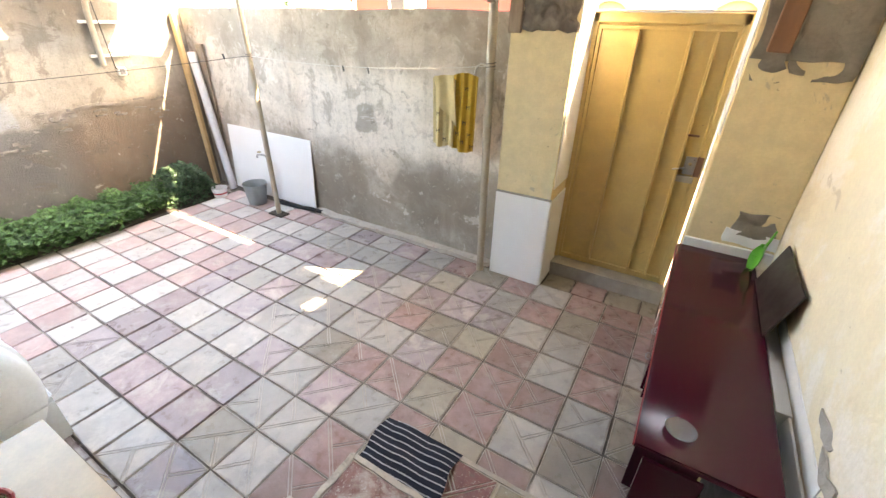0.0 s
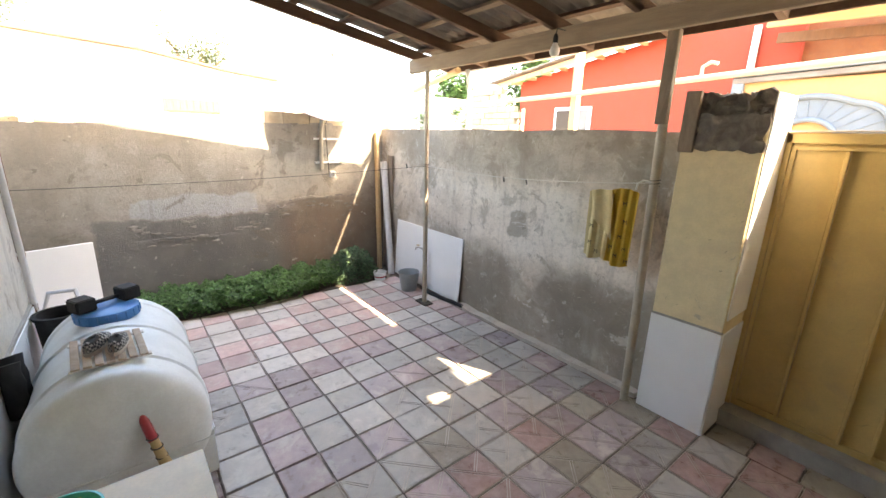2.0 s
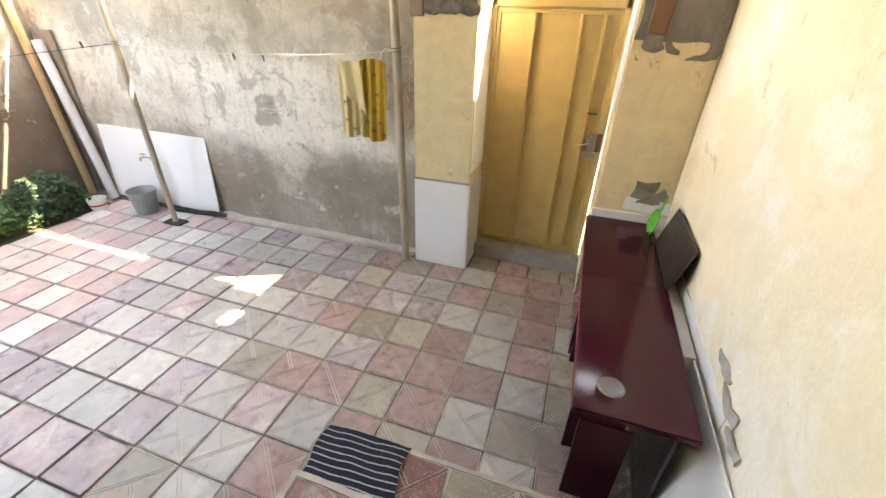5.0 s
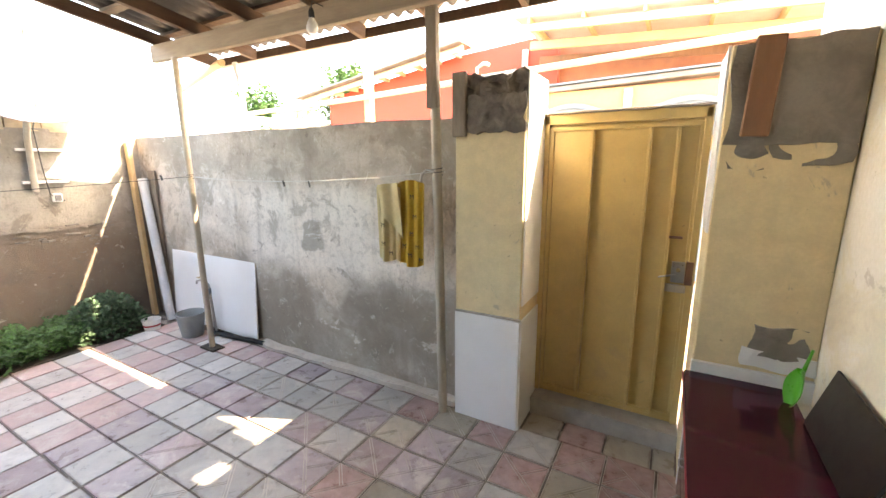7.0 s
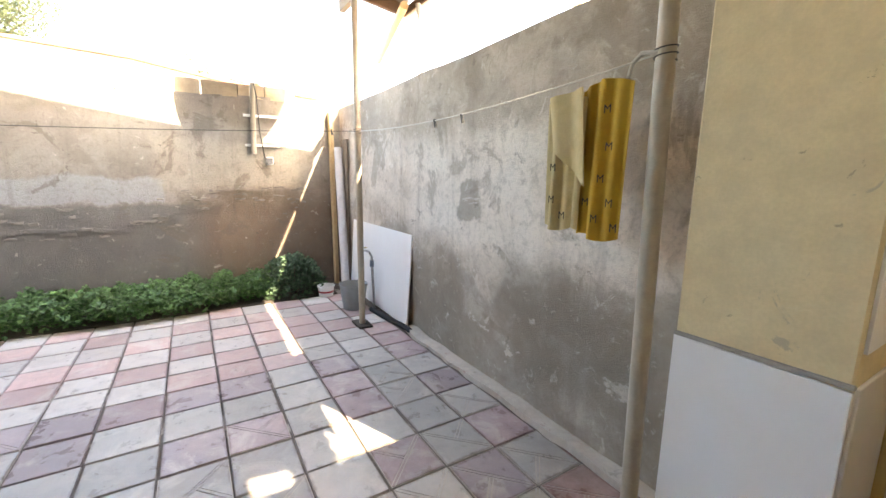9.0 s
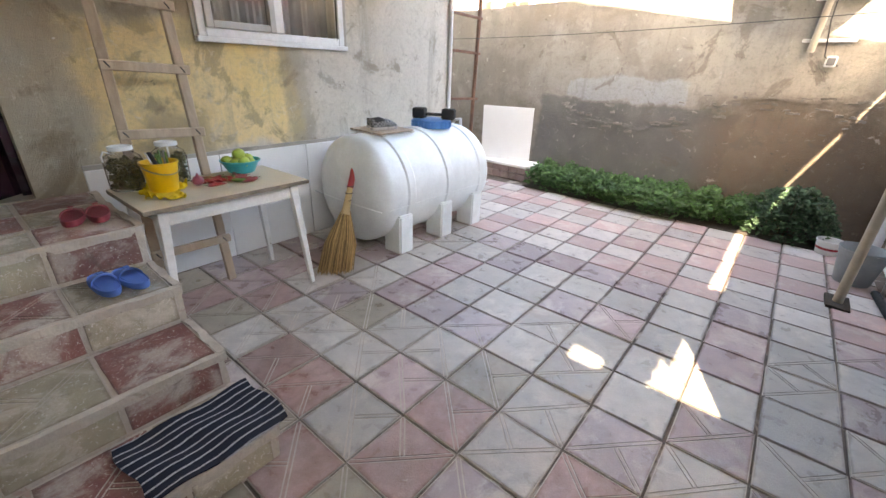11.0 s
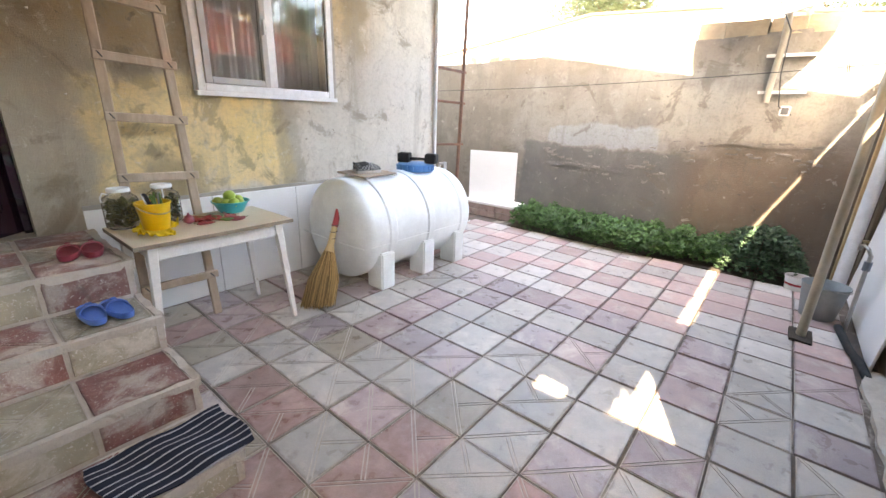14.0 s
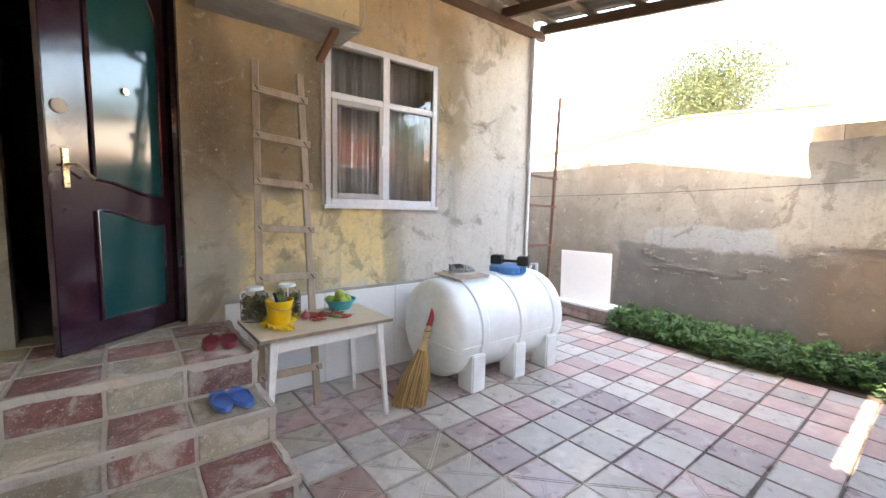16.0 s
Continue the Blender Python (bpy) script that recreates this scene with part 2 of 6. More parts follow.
    l.new(warp.outputs[0], crack.inputs["Vector"])
    col = blend(n, l, ramp(n, l, crack.outputs["Distance"], 0.01, 0.0, 0, 0.13), col, tuple(x * 0.45 for x in dark))
    col = blend(n, l, ramp(n, l, fine, 0.45, 0.7, 0, 0.28), col, tuple(x * 0.6 for x in dark))
    l.new(col, bsdf.inputs["Base Color"])
    bsdf.inputs["Roughness"].default_value = 0.9
    bp = n.new("ShaderNodeBump")
    bp.inputs["Strength"].default_value, bp.inputs["Distance"].default_value = bump, 0.02
    l.new(blend(n, l, 0.3, blend(n, l, 0.5, blot, fine), grit), bp.inputs["Height"])
    l.new(bp.outputs[0], bsdf.inputs["Normal"])
    return m


def glass_mat(name, tint=(1, 1, 1), rough=0.0):
    m, n, l, bsdf = nodes_of(name)
    bsdf.inputs["Base Color"].default_value = (*tint, 1)
    bsdf.inputs["Transmission Weight"].default_value = 1
    bsdf.inputs["Roughness"].default_value = rough
    bsdf.inputs["IOR"].default_value = 1.46
    return m


def striped(name, a, b, scale, share):
    """A woven cloth with thin light stripes across its own x."""
    m, n, l, bsdf = nodes_of(name)
    where = n.new("ShaderNodeTexCoord").outputs["Object"]
    w = n.new("ShaderNodeTexWave")
    w.bands_direction = "Y"
    w.inputs["Scale"].default_value, w.inputs["Distortion"].default_value, w.inputs["Detail Scale"].default_value = scale, 0.7, 3
    l.new(where, w.inputs["Vector"])
    col = blend(n, l, ramp(n, l, w.outputs["Fac"], 1 - share, 1 - share * 0.5), a, b)
    weave = noise_node(n, l, where, 220, 3)
    l.new(blend(n, l, ramp(n, l, weave, 0.3, 0.7, 0, 0.5), col, tuple(x * 0.4 for x in a)), bsdf.inputs["Base Color"])
    bsdf.inputs["Roughness"].default_value = 0.95
    bp = n.new("ShaderNodeBump")
    bp.inputs["Strength"].default_value, bp.inputs["Distance"].default_value = 0.4, 0.004
    l.new(weave, bp.inputs["Height"])
    l.new(bp.outputs[0], bsdf.inputs["Normal"])
    return m


M = {}
M["north"] = render_coat("cement_render_north", (0.68, 0.6, 0.5), (0.4, 0.335, 0.265), (0.74, 0.68, 0.59),
                         [((0.24, 0.205, 0.165), -2, 0.9, 0.14, 0.8), ((0.27, 0.23, 0.18), 1.9, 4, 0.3, 0.85)], [((0.27, 0.225, 0.17), 2.2, 0.55, 0.62, 0.55), ((0.16, 0.13, 0.1), 6, 0.63, 0.67, 0.5), ((0.78, 0.72, 0.64), 3.4, 0.62, 0.66, 0.5)], 0.9, 0.7,
                         [((0.76, 0.69, 0.6), -2.9, -1.2, 0.95, 1.75, 0.2, 0.8), ((0.2, 0.17, 0.135), -1.5, -0.2, 0.2, 0.9, 0.4, 0.7),
                          ((0.17, 0.14, 0.105), -3.0, -2.0, 0.0, 0.8, 0.2, 0.6), ((0.8, 0.72, 0.63), -1.3, -0.2, 0.98, 1.4, 0.12, 0.75),
                          ((0.22, 0.19, 0.145), -2.05, -1.75, 1.2, 1.42, 0.04, 0.7)])
M["west"] = render_coat("cement_render_west", (0.31, 0.29, 0.255), (0.24, 0.22, 0.19), (0.35, 0.33, 0.295),
                        [((0.2, 0.18, 0.15), -2, 1.15, 0.1, 0.85)],
                        [((0.14, 0.12, 0.095), 2.7, 0.58, 0.63, 0.55), ((0.46, 0.43, 0.38), 6, 0.64, 0.67, 0.6), ((0.1, 0.09, 0.075), 11, 0.64, 0.68, 0.6)], 1.2, 1.2,
                        [((0.12, 0.12, 0.118), 0.9, 3.3, 0.2, 1.16, 0.06, 0.92), ((0.17, 0.122, 0.085), 3.1, 5.2, -0.2, 1.3, 0.5, 0.9),
                         ((0.34, 0.36, 0.375), 1.25, 2.75, 1.18, 1.45, 0.05, 0.85), ((0.46, 0.41, 0.335), 2.7, 4.2, 1.32, 1.9, 0.15, 0.6),
                         ((0.21, 0.175, 0.13), 0.6, 5.0, 2.1, 2.6, 0.12, 0.6), ((0.2, 0.17, 0.13), -1.0, 0.7, 0.0, 2.6, 0.3, 0.5)], 1, 0.42)
M["house"] = render_coat("cement_render_house", (0.62, 0.56, 0.46), (0.52, 0.46, 0.37), (0.67, 0.62, 0.53),
                         [], [((0.19, 0.145, 0.09), 1.7, 0.55, 0.64, 0.65), ((0.14, 0.11, 0.075), 2.9, 0.59, 0.66, 0.45), ((0.62, 0.56, 0.46), 3.4, 0.63, 0.67, 0.35), ((0.12, 0.1, 0.07), 8, 0.66, 0.7, 0.6)], 0.9, 1.0,
                         [((0.52, 0.37, 0.19), -2.2, 2.0, 1.85, 5.0, 0.4, 0.95), ((0.27, 0.19, 0.1), -0.7, 0.6, 1.6, 2.75, 0.35, 0.7), ((0.82, 0.61, 0.27), -1.35, 0.05, 0.85, 1.68, 0.12, 0.95),
                          ((0.3, 0.25, 0.17), 0.02, 2.0, 0.3, 2.4, 0.2, 0.75), ((0.29, 0.25, 0.18), -1.5, -1.22, 0.7, 1.62, 0.08, 0.75),
                          ((0.33, 0.27, 0.17), -2.25, -2.02, 1.4, 3.4, 0.08, 0.7), ((0.3, 0.25, 0.165), -0.78, -0.5, 1.5, 3.2, 0.1, 0.7),
                          ((0.6, 0.56, 0.5), -3.6, -1.5, 0.7, 2.1, 0.25, 0.7), ((0.24, 0.2, 0.14), -0.62, -0.18, 0.75, 1.15, 0.12, 0.7), ((0.17, 0.125, 0.075), 0.12, 0.42, 1.9, 3.3, 0.25, 0.75),
                          ((0.2, 0.15, 0.09), -0.62, -0.42, 1.7, 3.1, 0.15, 0.7), ((0.24, 0.18, 0.1), -2.3, -1.85, 2.4, 3.6, 0.2, 0.6)], 0, 0.5, 0.45)
M["flake"] = mat("lifting_render", (0.25, 0.235, 0.21), (0.17, 0.155, 0.135), 5, 0.92, 0.05, 0.7, 60)
M["mortar"] = mat("grey_bare_mortar", (0.27, 0.24, 0.205), (0.16, 0.14, 0.115), 5, 0.93, 0.05, 0.8, 60)
M["yellow"] = mat("pale_yellow_limewash", (0.76, 0.62, 0.37), (0.7, 0.57, 0.34), 2.2, 0.85, 0.08, 0.2, 70,
                  spots=[((0.42, 0.36, 0.27), 5, 0.63, 0.67, 0.7), ((0.33, 0.25, 0.17), 11, 0.65, 0.69, 0.7), ((0.8, 0.7, 0.45), 2, 0.6, 0.7, 0.5)])
M["cream"] = mat("cream_limewash", (0.84, 0.75, 0.57), (0.8, 0.71, 0.53), 1.6, 0.88, 0.06, 0.45, 40, spots=[((0.88, 0.84, 0.78), 1.5, 0.48, 0.6, 0.7), ((0.5, 0.43, 0.33), 2.6, 0.63, 0.67, 0.55), ((0.6, 0.5, 0.36), 0.9, 0.58, 0.7, 0.5), ((0.42, 0.34, 0.24), 13, 0.68, 0.71, 0.6)], wash=0.1)
M["rubble"] = mat("broken_mortar", (0.26, 0.22, 0.18), (0.11, 0.09, 0.075), 9, 0.95, 0.03, 0.9, 50)
M["cement"] = mat("bare_cement", (0.437, 0.402, 0.356), (0.31, 0.287, 0.253), 4, 0.9, 0.05, 0.5, 80, spots=[((0.184, 0.161, 0.138), 7, 0.62, 0.7, 0.6)])
M["grout"] = mat("sandy_joint", (0.17, 0.135, 0.11), (0.1, 0.08, 0.068), 5, 0.95, 0.03, 0.6, 90, spots=[((0.46, 0.4, 0.34), 3, 0.52, 0.62, 0.8), ((0.3, 0.15, 0.12), 2.1, 0.58, 0.64, 0.5)])
M["lip"] = mat("step_edge_cement", (0.6, 0.53, 0.45), (0.48, 0.42, 0.35), 6, 0.9, 0.05, 0.9, 60, spots=[((0.38, 0.2, 0.17), 7, 0.6, 0.66, 0.5), ((0.27, 0.24, 0.2), 9, 0.62, 0.7, 0.6)])
dust = [((0.27, 0.22, 0.19), 1.1, 0.5, 0.68, 0.5), ((0.62, 0.57, 0.5), 4, 0.5, 0.66, 0.6), ((0.26, 0.22, 0.185), 6, 0.58, 0.72, 0.55), ((0.7, 0.67, 0.61), 26, 0.66, 0.72, 0.5)]
dust_thin = [((0.17, 0.13, 0.105), 1.1, 0.48, 0.66, 0.55), ((0.55, 0.49, 0.41), 4, 0.56, 0.7, 0.5), ((0.2, 0.16, 0.13), 6, 0.58, 0.72, 0.5), ((0.66, 0.6, 0.52), 26, 0.68, 0.74, 0.5)]
M["tile_grey"] = mat("worn_grey_concrete_tile", (0.5, 0.465, 0.42), (0.4, 0.37, 0.335), 2.0, 0.4, 0.16, 0.35, 110, spots=dust, vary=0.14, wash=0.35, rim=(0.2, 0.16, 0.135))
M["tile_pink"] = mat("worn_pink_concrete_tile", (0.41, 0.295, 0.285), (0.44, 0.345, 0.335), 2.0, 0.4, 0.16, 0.35, 110, spots=dust, vary=0.18, wash=0.35, rim=(0.2, 0.11, 0.1))
M["tile_mauve"] = mat("mauve_grey_concrete_tile", (0.41, 0.335, 0.335), (0.36, 0.295, 0.29), 2.0, 0.38, 0.16, 0.35, 110, spots=dust, vary=0.16, wash=0.35, rim=(0.19, 0.12, 0.115))
M["tile_red"] = mat("dark_red_concrete_tile", (0.34, 0.2, 0.175), (0.39, 0.28, 0.25), 2.5, 0.4, 0.16, 0.35, 110, spots=dust_thin, vary=0.18, wash=0.35, rim=(0.16, 0.075, 0.065))
M["tile_olive"] = mat("olive_grey_concrete_tile", (0.44, 0.385, 0.3), (0.35, 0.305, 0.235), 2.5, 0.4, 0.16, 0.35, 110, spots=dust_thin, vary=0.18, wash=0.35, rim=(0.17, 0.12, 0.095))
speckle = dust_thin + [((0.72, 0.67, 0.6), 75, 0.585, 0.62, 0.8), ((0.6, 0.54, 0.46), 3.5, 0.48, 0.6, 0.75), ((0.17, 0.13, 0.105), 5, 0.56, 0.64, 0.6)]
M["step_red"] = mat("splashed_dark_red_tile", (0.25, 0.085, 0.075), (0.33, 0.17, 0.145), 3.5, 0.5, 0.16, 0.4, 110, spots=speckle, vary=0.2, wash=0.35, rim=(0.14, 0.06, 0.05))
M["step_olive"] = mat("splashed_olive_tile", (0.43, 0.38, 0.27), (0.34, 0.295, 0.21), 2.5, 0.5, 0.16, 0.4, 110, spots=speckle, vary=0.2, wash=0.35, rim=(0.2, 0.15, 0.11))
M["tile_dust"] = mat("dusty_tile_groove", (0.57, 0.51, 0.44), (0.43, 0.375, 0.315), 5, 0.9, 0.05, 0.4, 110, spots=[((0.25, 0.2, 0.16), 7, 0.58, 0.7, 0.6)])
M["tile_white"] = mat("pale_concrete_tile", (0.59, 0.545, 0.5), (0.51, 0.465, 0.42), 3, 0.4, 0.15, 0.25, 110, spots=dust, vary=0.12, wash=0.3, rim=(0.27, 0.23, 0.2))
M["tile_rose"] = mat("rose_concrete_tile", (0.55, 0.37, 0.335), (0.51, 0.38, 0.345), 3, 0.46, 0.15, 0.25, 110, spots=dust, vary=0.16, wash=0.3, rim=(0.3, 0.19, 0.17))
M["clad"] = mat("white_glazed_panel", (0.84, 0.835, 0.82), (0.82, 0.815, 0.8), 1.5, 0.3, 0.01, 0.02, 500, spots=[((0.62, 0.58, 0.5), 5, 0.66, 0.8, 0.25)], wash=0.03)
M["gate"] = mat("ochre_enamel", (0.6, 0.43, 0.17), (0.54, 0.375, 0.145), 1.5, 0.42, 0.1, 0.06, 80, spots=[((0.3, 0.22, 0.1), 14, 0.66, 0.73, 0.6), ((0.22, 0.11, 0.05), 23, 0.69, 0.73, 0.8), ((0.42, 0.31, 0.16), 2.2, 0.52, 0.68, 0.5)])
M["rust"] = mat("rusty_iron", (0.2, 0.1, 0.06), (0.12, 0.06, 0.045), 12, 0.8, 0.1, 0.5, 120)
M["steel"] = mat("dull_steel", (0.45, 0.44, 0.42), (0.35, 0.34, 0.33), 10, 0.38, 0.12, 0.1, 150, metal=0.9)
M["pipe"] = mat("cream_painted_pipe", (0.46, 0.4, 0.31), (0.38, 0.32, 0.24), 7, 0.5, 0.12, 0.2, 90, spots=[((0.25, 0.15, 0.09), 9, 0.66, 0.72, 0.7)])
M["pvc"] = mat("grey_white_plastic_pipe", (0.68, 0.68, 0.68), (0.6, 0.6, 0.6), 3, 0.4, 0.08, 0.03)
M["plank"] = mat("weathered_plank", (0.3, 0.24, 0.18), (0.19, 0.15, 0.11), 5, 0.85, 0.08, 0.5, 60, stretch=(3, 3, 0.6))
M["plankbrown"] = mat("brown_plank", (0.24, 0.12, 0.065), (0.19, 0.095, 0.05), 5, 0.75, 0.08, 0.4, 60, stretch=(3, 3, 0.6))
M["rafter"] = mat("smoke_brown_timber", (0.13, 0.075, 0.045), (0.08, 0.046, 0.03), 5, 0.8, 0.08, 0.4, 60, stretch=(3, 0.5, 3))
M["beam"] = mat("grey_brown_timber", (0.32, 0.25, 0.18), (0.23, 0.175, 0.125), 4, 0.82, 0.08, 0.4, 60, stretch=(0.5, 3, 3),
                spots=[((0.13, 0.09, 0.06), 5, 0.64, 0.72, 0.7)])
M["newwood"] = mat("fresh_timber", (0.62, 0.45, 0.24), (0.55, 0.38, 0.2), 4, 0.7, 0.08, 0.2, 60, stretch=(0.6, 3, 3))
M["ladder"] = mat("raw_ladder_wood", (0.52, 0.41, 0.31), (0.38, 0.29, 0.21), 6, 0.8, 0.08, 0.45, 70, stretch=(3, 3, 0.7))
M["slate"] = mat("fibre_cement_sheet", (0.24, 0.215, 0.19), (0.15, 0.13, 0.115), 2.5, 0.9, 0.05, 0.4, 60)
M["desk"] = mat("mahogany_lacquer", (0.05, 0.004, 0.014), (0.047, 0.004, 0.013), 2, 0.1, 0.0, 0.01, 500, coat=0.0, wash=0.05)
M["desk"].node_tree.nodes["Principled BSDF"].inputs["Specular IOR Level"].default_value = 0.28
M["board"] = mat("black_brown_laminate", (0.022, 0.014, 0.012), (0.03, 0.02, 0.017), 3, 0.35, 0.06, 0.02, 500)
M["chip"] = mat("raw_chipboard_edge", (0.56, 0.41, 0.23), (0.45, 0.32, 0.18), 30, 0.85, 0.05, 0.3, 200)
M["whitewood"] = mat("chipped_white_paint", (0.78, 0.76, 0.72), (0.72, 0.7, 0.66), 5, 0.5, 0.1, 0.12, 60, spots=[((0.4, 0.33, 0.24), 16, 0.67, 0.72, 0.8)])
M["tabletop"] = mat("pale_table_laminate", (0.66, 0.55, 0.4), (0.62, 0.51, 0.37), 2, 0.38, 0.08, 0.03, 60, spots=[((0.25, 0.17, 0.1), 22, 0.73, 0.76, 0.7)])
M["tank"] = mat("white_tank_plastic", (0.76, 0.8, 0.8), (0.73, 0.77, 0.77), 1.2, 0.36, 0.015, 0.02, 60, spots=[((0.55, 0.55, 0.5), 8, 0.68, 0.78, 0.3)])
M["blue"] = mat("blue_plastic", (0.05, 0.22, 0.5), (0.045, 0.19, 0.45), 3, 0.4, 0.06, 0.03)
M["black"] = mat("black_rubber", (0.012, 0.012, 0.012), (0.02, 0.019, 0.018), 6, 0.85, 0.1, 0.2, 120)
M["bucketgrey"] = mat("galvanised_bucket", (0.3, 0.32, 0.32), (0.24, 0.26, 0.26), 6, 0.55, 0.1, 0.08)
M["white"] = mat("white_plastic", (0.78, 0.78, 0.76), (0.74, 0.74, 0.72), 3, 0.35, 0.06, 0.02)
M["pvcwin"] = mat("white_window_plastic", (0.8, 0.8, 0.8), (0.76, 0.76, 0.76), 3, 0.35, 0.06, 0.02, spots=[((0.25, 0.2, 0.15), 17, 0.64, 0.68, 0.75)])
M["sash"] = mat("grey_sash_plastic", (0.5, 0.49, 0.47), (0.45, 0.44, 0.42), 3, 0.4, 0.06, 0.02)
M["seal"] = mat("grey_gasket", (0.2, 0.2, 0.2), (0.16, 0.16, 0.16), 3, 0.6, 0.06, 0.02)
M["curtain"] = mat("sheer_curtain", (0.55, 0.55, 0.54), (0.48, 0.48, 0.47), 3, 0.9, 0.05, 0.1)
M["doorwine"] = mat("wine_enamel", (0.035, 0.011, 0.022), (0.028, 0.009, 0.018), 2, 0.14, 0.04, 0.01, 500, coat=0.4)
M["doorgreen"] = mat("bottle_green_enamel", (0.008, 0.06, 0.058), (0.007, 0.05, 0.05), 2, 0.1, 0.03, 0.01, 500, coat=0.5)
M["brass"] = mat("worn_brass", (0.6, 0.48, 0.28), (0.5, 0.4, 0.24), 9, 0.3, 0.08, 0.05, metal=1.0)
# dark base colour stands in for the shade indoors
M["room"] = mat("shade_dark_room_plaster", (0.2, 0.18, 0.16), (0.16, 0.145, 0.13), 2, 0.9, 0.05, 0.1)
M["mat"] = striped("navy_striped_cloth", (0.012, 0.014, 0.026), (0.5, 0.5, 0.52), 8.2, 0.12)
M["slipperblue"] = mat("blue_rubber", (0.085, 0.19, 0.52), (0.075, 0.17, 0.47), 5, 0.55, 0.06, 0.05, local=True)
M["slipperred"] = mat("dark_red_rubber", (0.28, 0.04, 0.055), (0.23, 0.032, 0.045), 5, 0.5, 0.06, 0.05, local=True)
M["sole"] = mat("pale_sole_rubber", (0.6, 0.55, 0.5), (0.5, 0.46, 0.42), 5, 0.7)
M["straw"] = mat("broom_straw", (0.5, 0.34, 0.15), (0.34, 0.215, 0.085), 22, 0.85, 0.08, 0.9, 150, stretch=(4, 4, 0.25), strands=0.6)
M["strawpale"] = mat("bare_broom_stem", (0.62, 0.46, 0.24), (0.5, 0.36, 0.18), 10, 0.75)
M["red"] = mat("red_tape", (0.4, 0.02, 0.03), (0.33, 0.016, 0.024), 8, 0.4, 0.05, 0.08)
M["yellowplastic"] = mat("yellow_plastic", (0.8, 0.48, 0.02), (0.76, 0.44, 0.015), 4, 0.35, 0.05, 0.02)
M["yellowcloth"] = mat("yellow_wiping_cloth", (0.78, 0.55, 0.02), (0.7, 0.47, 0.015), 12, 0.95, 0.03, 0.4, 200)
M["turquoise"] = mat("turquoise_plastic", (0.03, 0.42, 0.45), (0.03, 0.38, 0.42), 4, 0.35, 0.05, 0.02)
M["apple"] = mat("green_apple_skin", (0.33, 0.45, 0.07), (0.42, 0.5, 0.1), 9, 0.35, 0.06, 0.05, local=True, vary=0.15)
M["pickle"] = mat("dark_brined_peppers", (0.05, 0.045, 0.012), (0.13, 0.12, 0.03), 24, 0.4, 0.1, 0.2, 60, spots=[((0.2, 0.19, 0.05), 28, 0.56, 0.63, 0.7)])
M["glass"] = glass_mat("clear_glass")
M["cutglass"] = mat("cut_glass", (0.9, 0.9, 0.88), (0.86, 0.86, 0.84), 40, 0.08, 0.04, 0.2, 300)
M["cutglass"].node_tree.nodes["Principled BSDF"].inputs["Transmission Weight"].default_value = 0.88
M["chilired"] = mat("red_chilli", (0.3, 0.02, 0.015), (0.17, 0.012, 0.015), 12, 0.35)
M["chiligreen"] = mat("green_chilli", (0.1, 0.2, 0.03), (0.07, 0.15, 0.02), 12, 0.35)
M["onion"] = mat("red_onion_skin", (0.25, 0.03, 0.06), (0.35, 0.08, 0.1), 20, 0.35)
M["clothgold"] = mat("mustard_cotton", (0.56, 0.36, 0.05), (0.48, 0.29, 0.035), 6, 0.92, 0.04, 0.3, 220)
M["clothpale"] = mat("faded_cotton", (0.62, 0.5, 0.27), (0.52, 0.4, 0.19), 6, 0.92, 0.04, 0.3, 220)
M["ink"] = mat("dark_print", (0.05, 0.045, 0.03), (0.04, 0.035, 0.025), 6, 0.9)
M["rope"] = mat("pale_cord", (0.6, 0.57, 0.5), (0.5, 0.47, 0.41), 30, 0.9)
M["wire"] = mat("dark_wire", (0.05, 0.05, 0.05), (0.03, 0.03, 0.03), 10, 0.6)
M["dish"] = mat("white_dish_enamel", (0.62, 0.61, 0.59), (0.55, 0.54, 0.52), 2, 0.5, 0.08, 0.05, spots=[((0.24, 0.09, 0.035), 1.7, 0.46, 0.58, 0.85), ((0.12, 0.045, 0.02), 5, 0.57, 0.62, 0.85)])
M["bulb"] = mat("frosted_bulb", (0.8, 0.8, 0.78), (0.78, 0.78, 0.76), 3, 0.3)
M["green"] = mat("green_plastic", (0.08, 0.42, 0.03), (0.07, 0.38, 0.03), 4, 0.35)
M["stone"] = mat("pale_limestone_block", (0.42, 0.36, 0.26), (0.35, 0.29, 0.2), 3, 0.9, 0.05, 0.5, 50, vary=0.12)
M["oldstone"] = mat("weathered_limestone", (0.52, 0.42, 0.28), (0.38, 0.3, 0.2), 5, 0.92, 0.05, 0.7, 50, vary=0.12)
M["redwall"] = mat("red_painted_render", (0.4, 0.06, 0.034), (0.36, 0.054, 0.03), 1.2, 0.85, 0.06, 0.2, 30)
M["orangewall"] = mat("apricot_render", (0.5, 0.27, 0.12), (0.46, 0.25, 0.11), 1.2, 0.85, 0.06, 0.1, 30)
M["bluegrey"] = mat("blue_grey_gate_paint", (0.15, 0.18, 0.215), (0.13, 0.16, 0.19), 2, 0.5, 0.06, 0.05)
M["chalk"] = mat("whitewashed_render", (0.6, 0.58, 0.55), (0.54, 0.52, 0.49), 1, 0.9, 0.05, 0.2, 30)
M["greywall"] = mat("grey_block_render", (0.4, 0.4, 0.4), (0.34, 0.34, 0.34), 1, 0.9, 0.05, 0.2, 30)
M["terracotta"] = mat("brown_shutter", (0.3, 0.12, 0.05), (0.24, 0.09, 0.04), 4, 0.7)
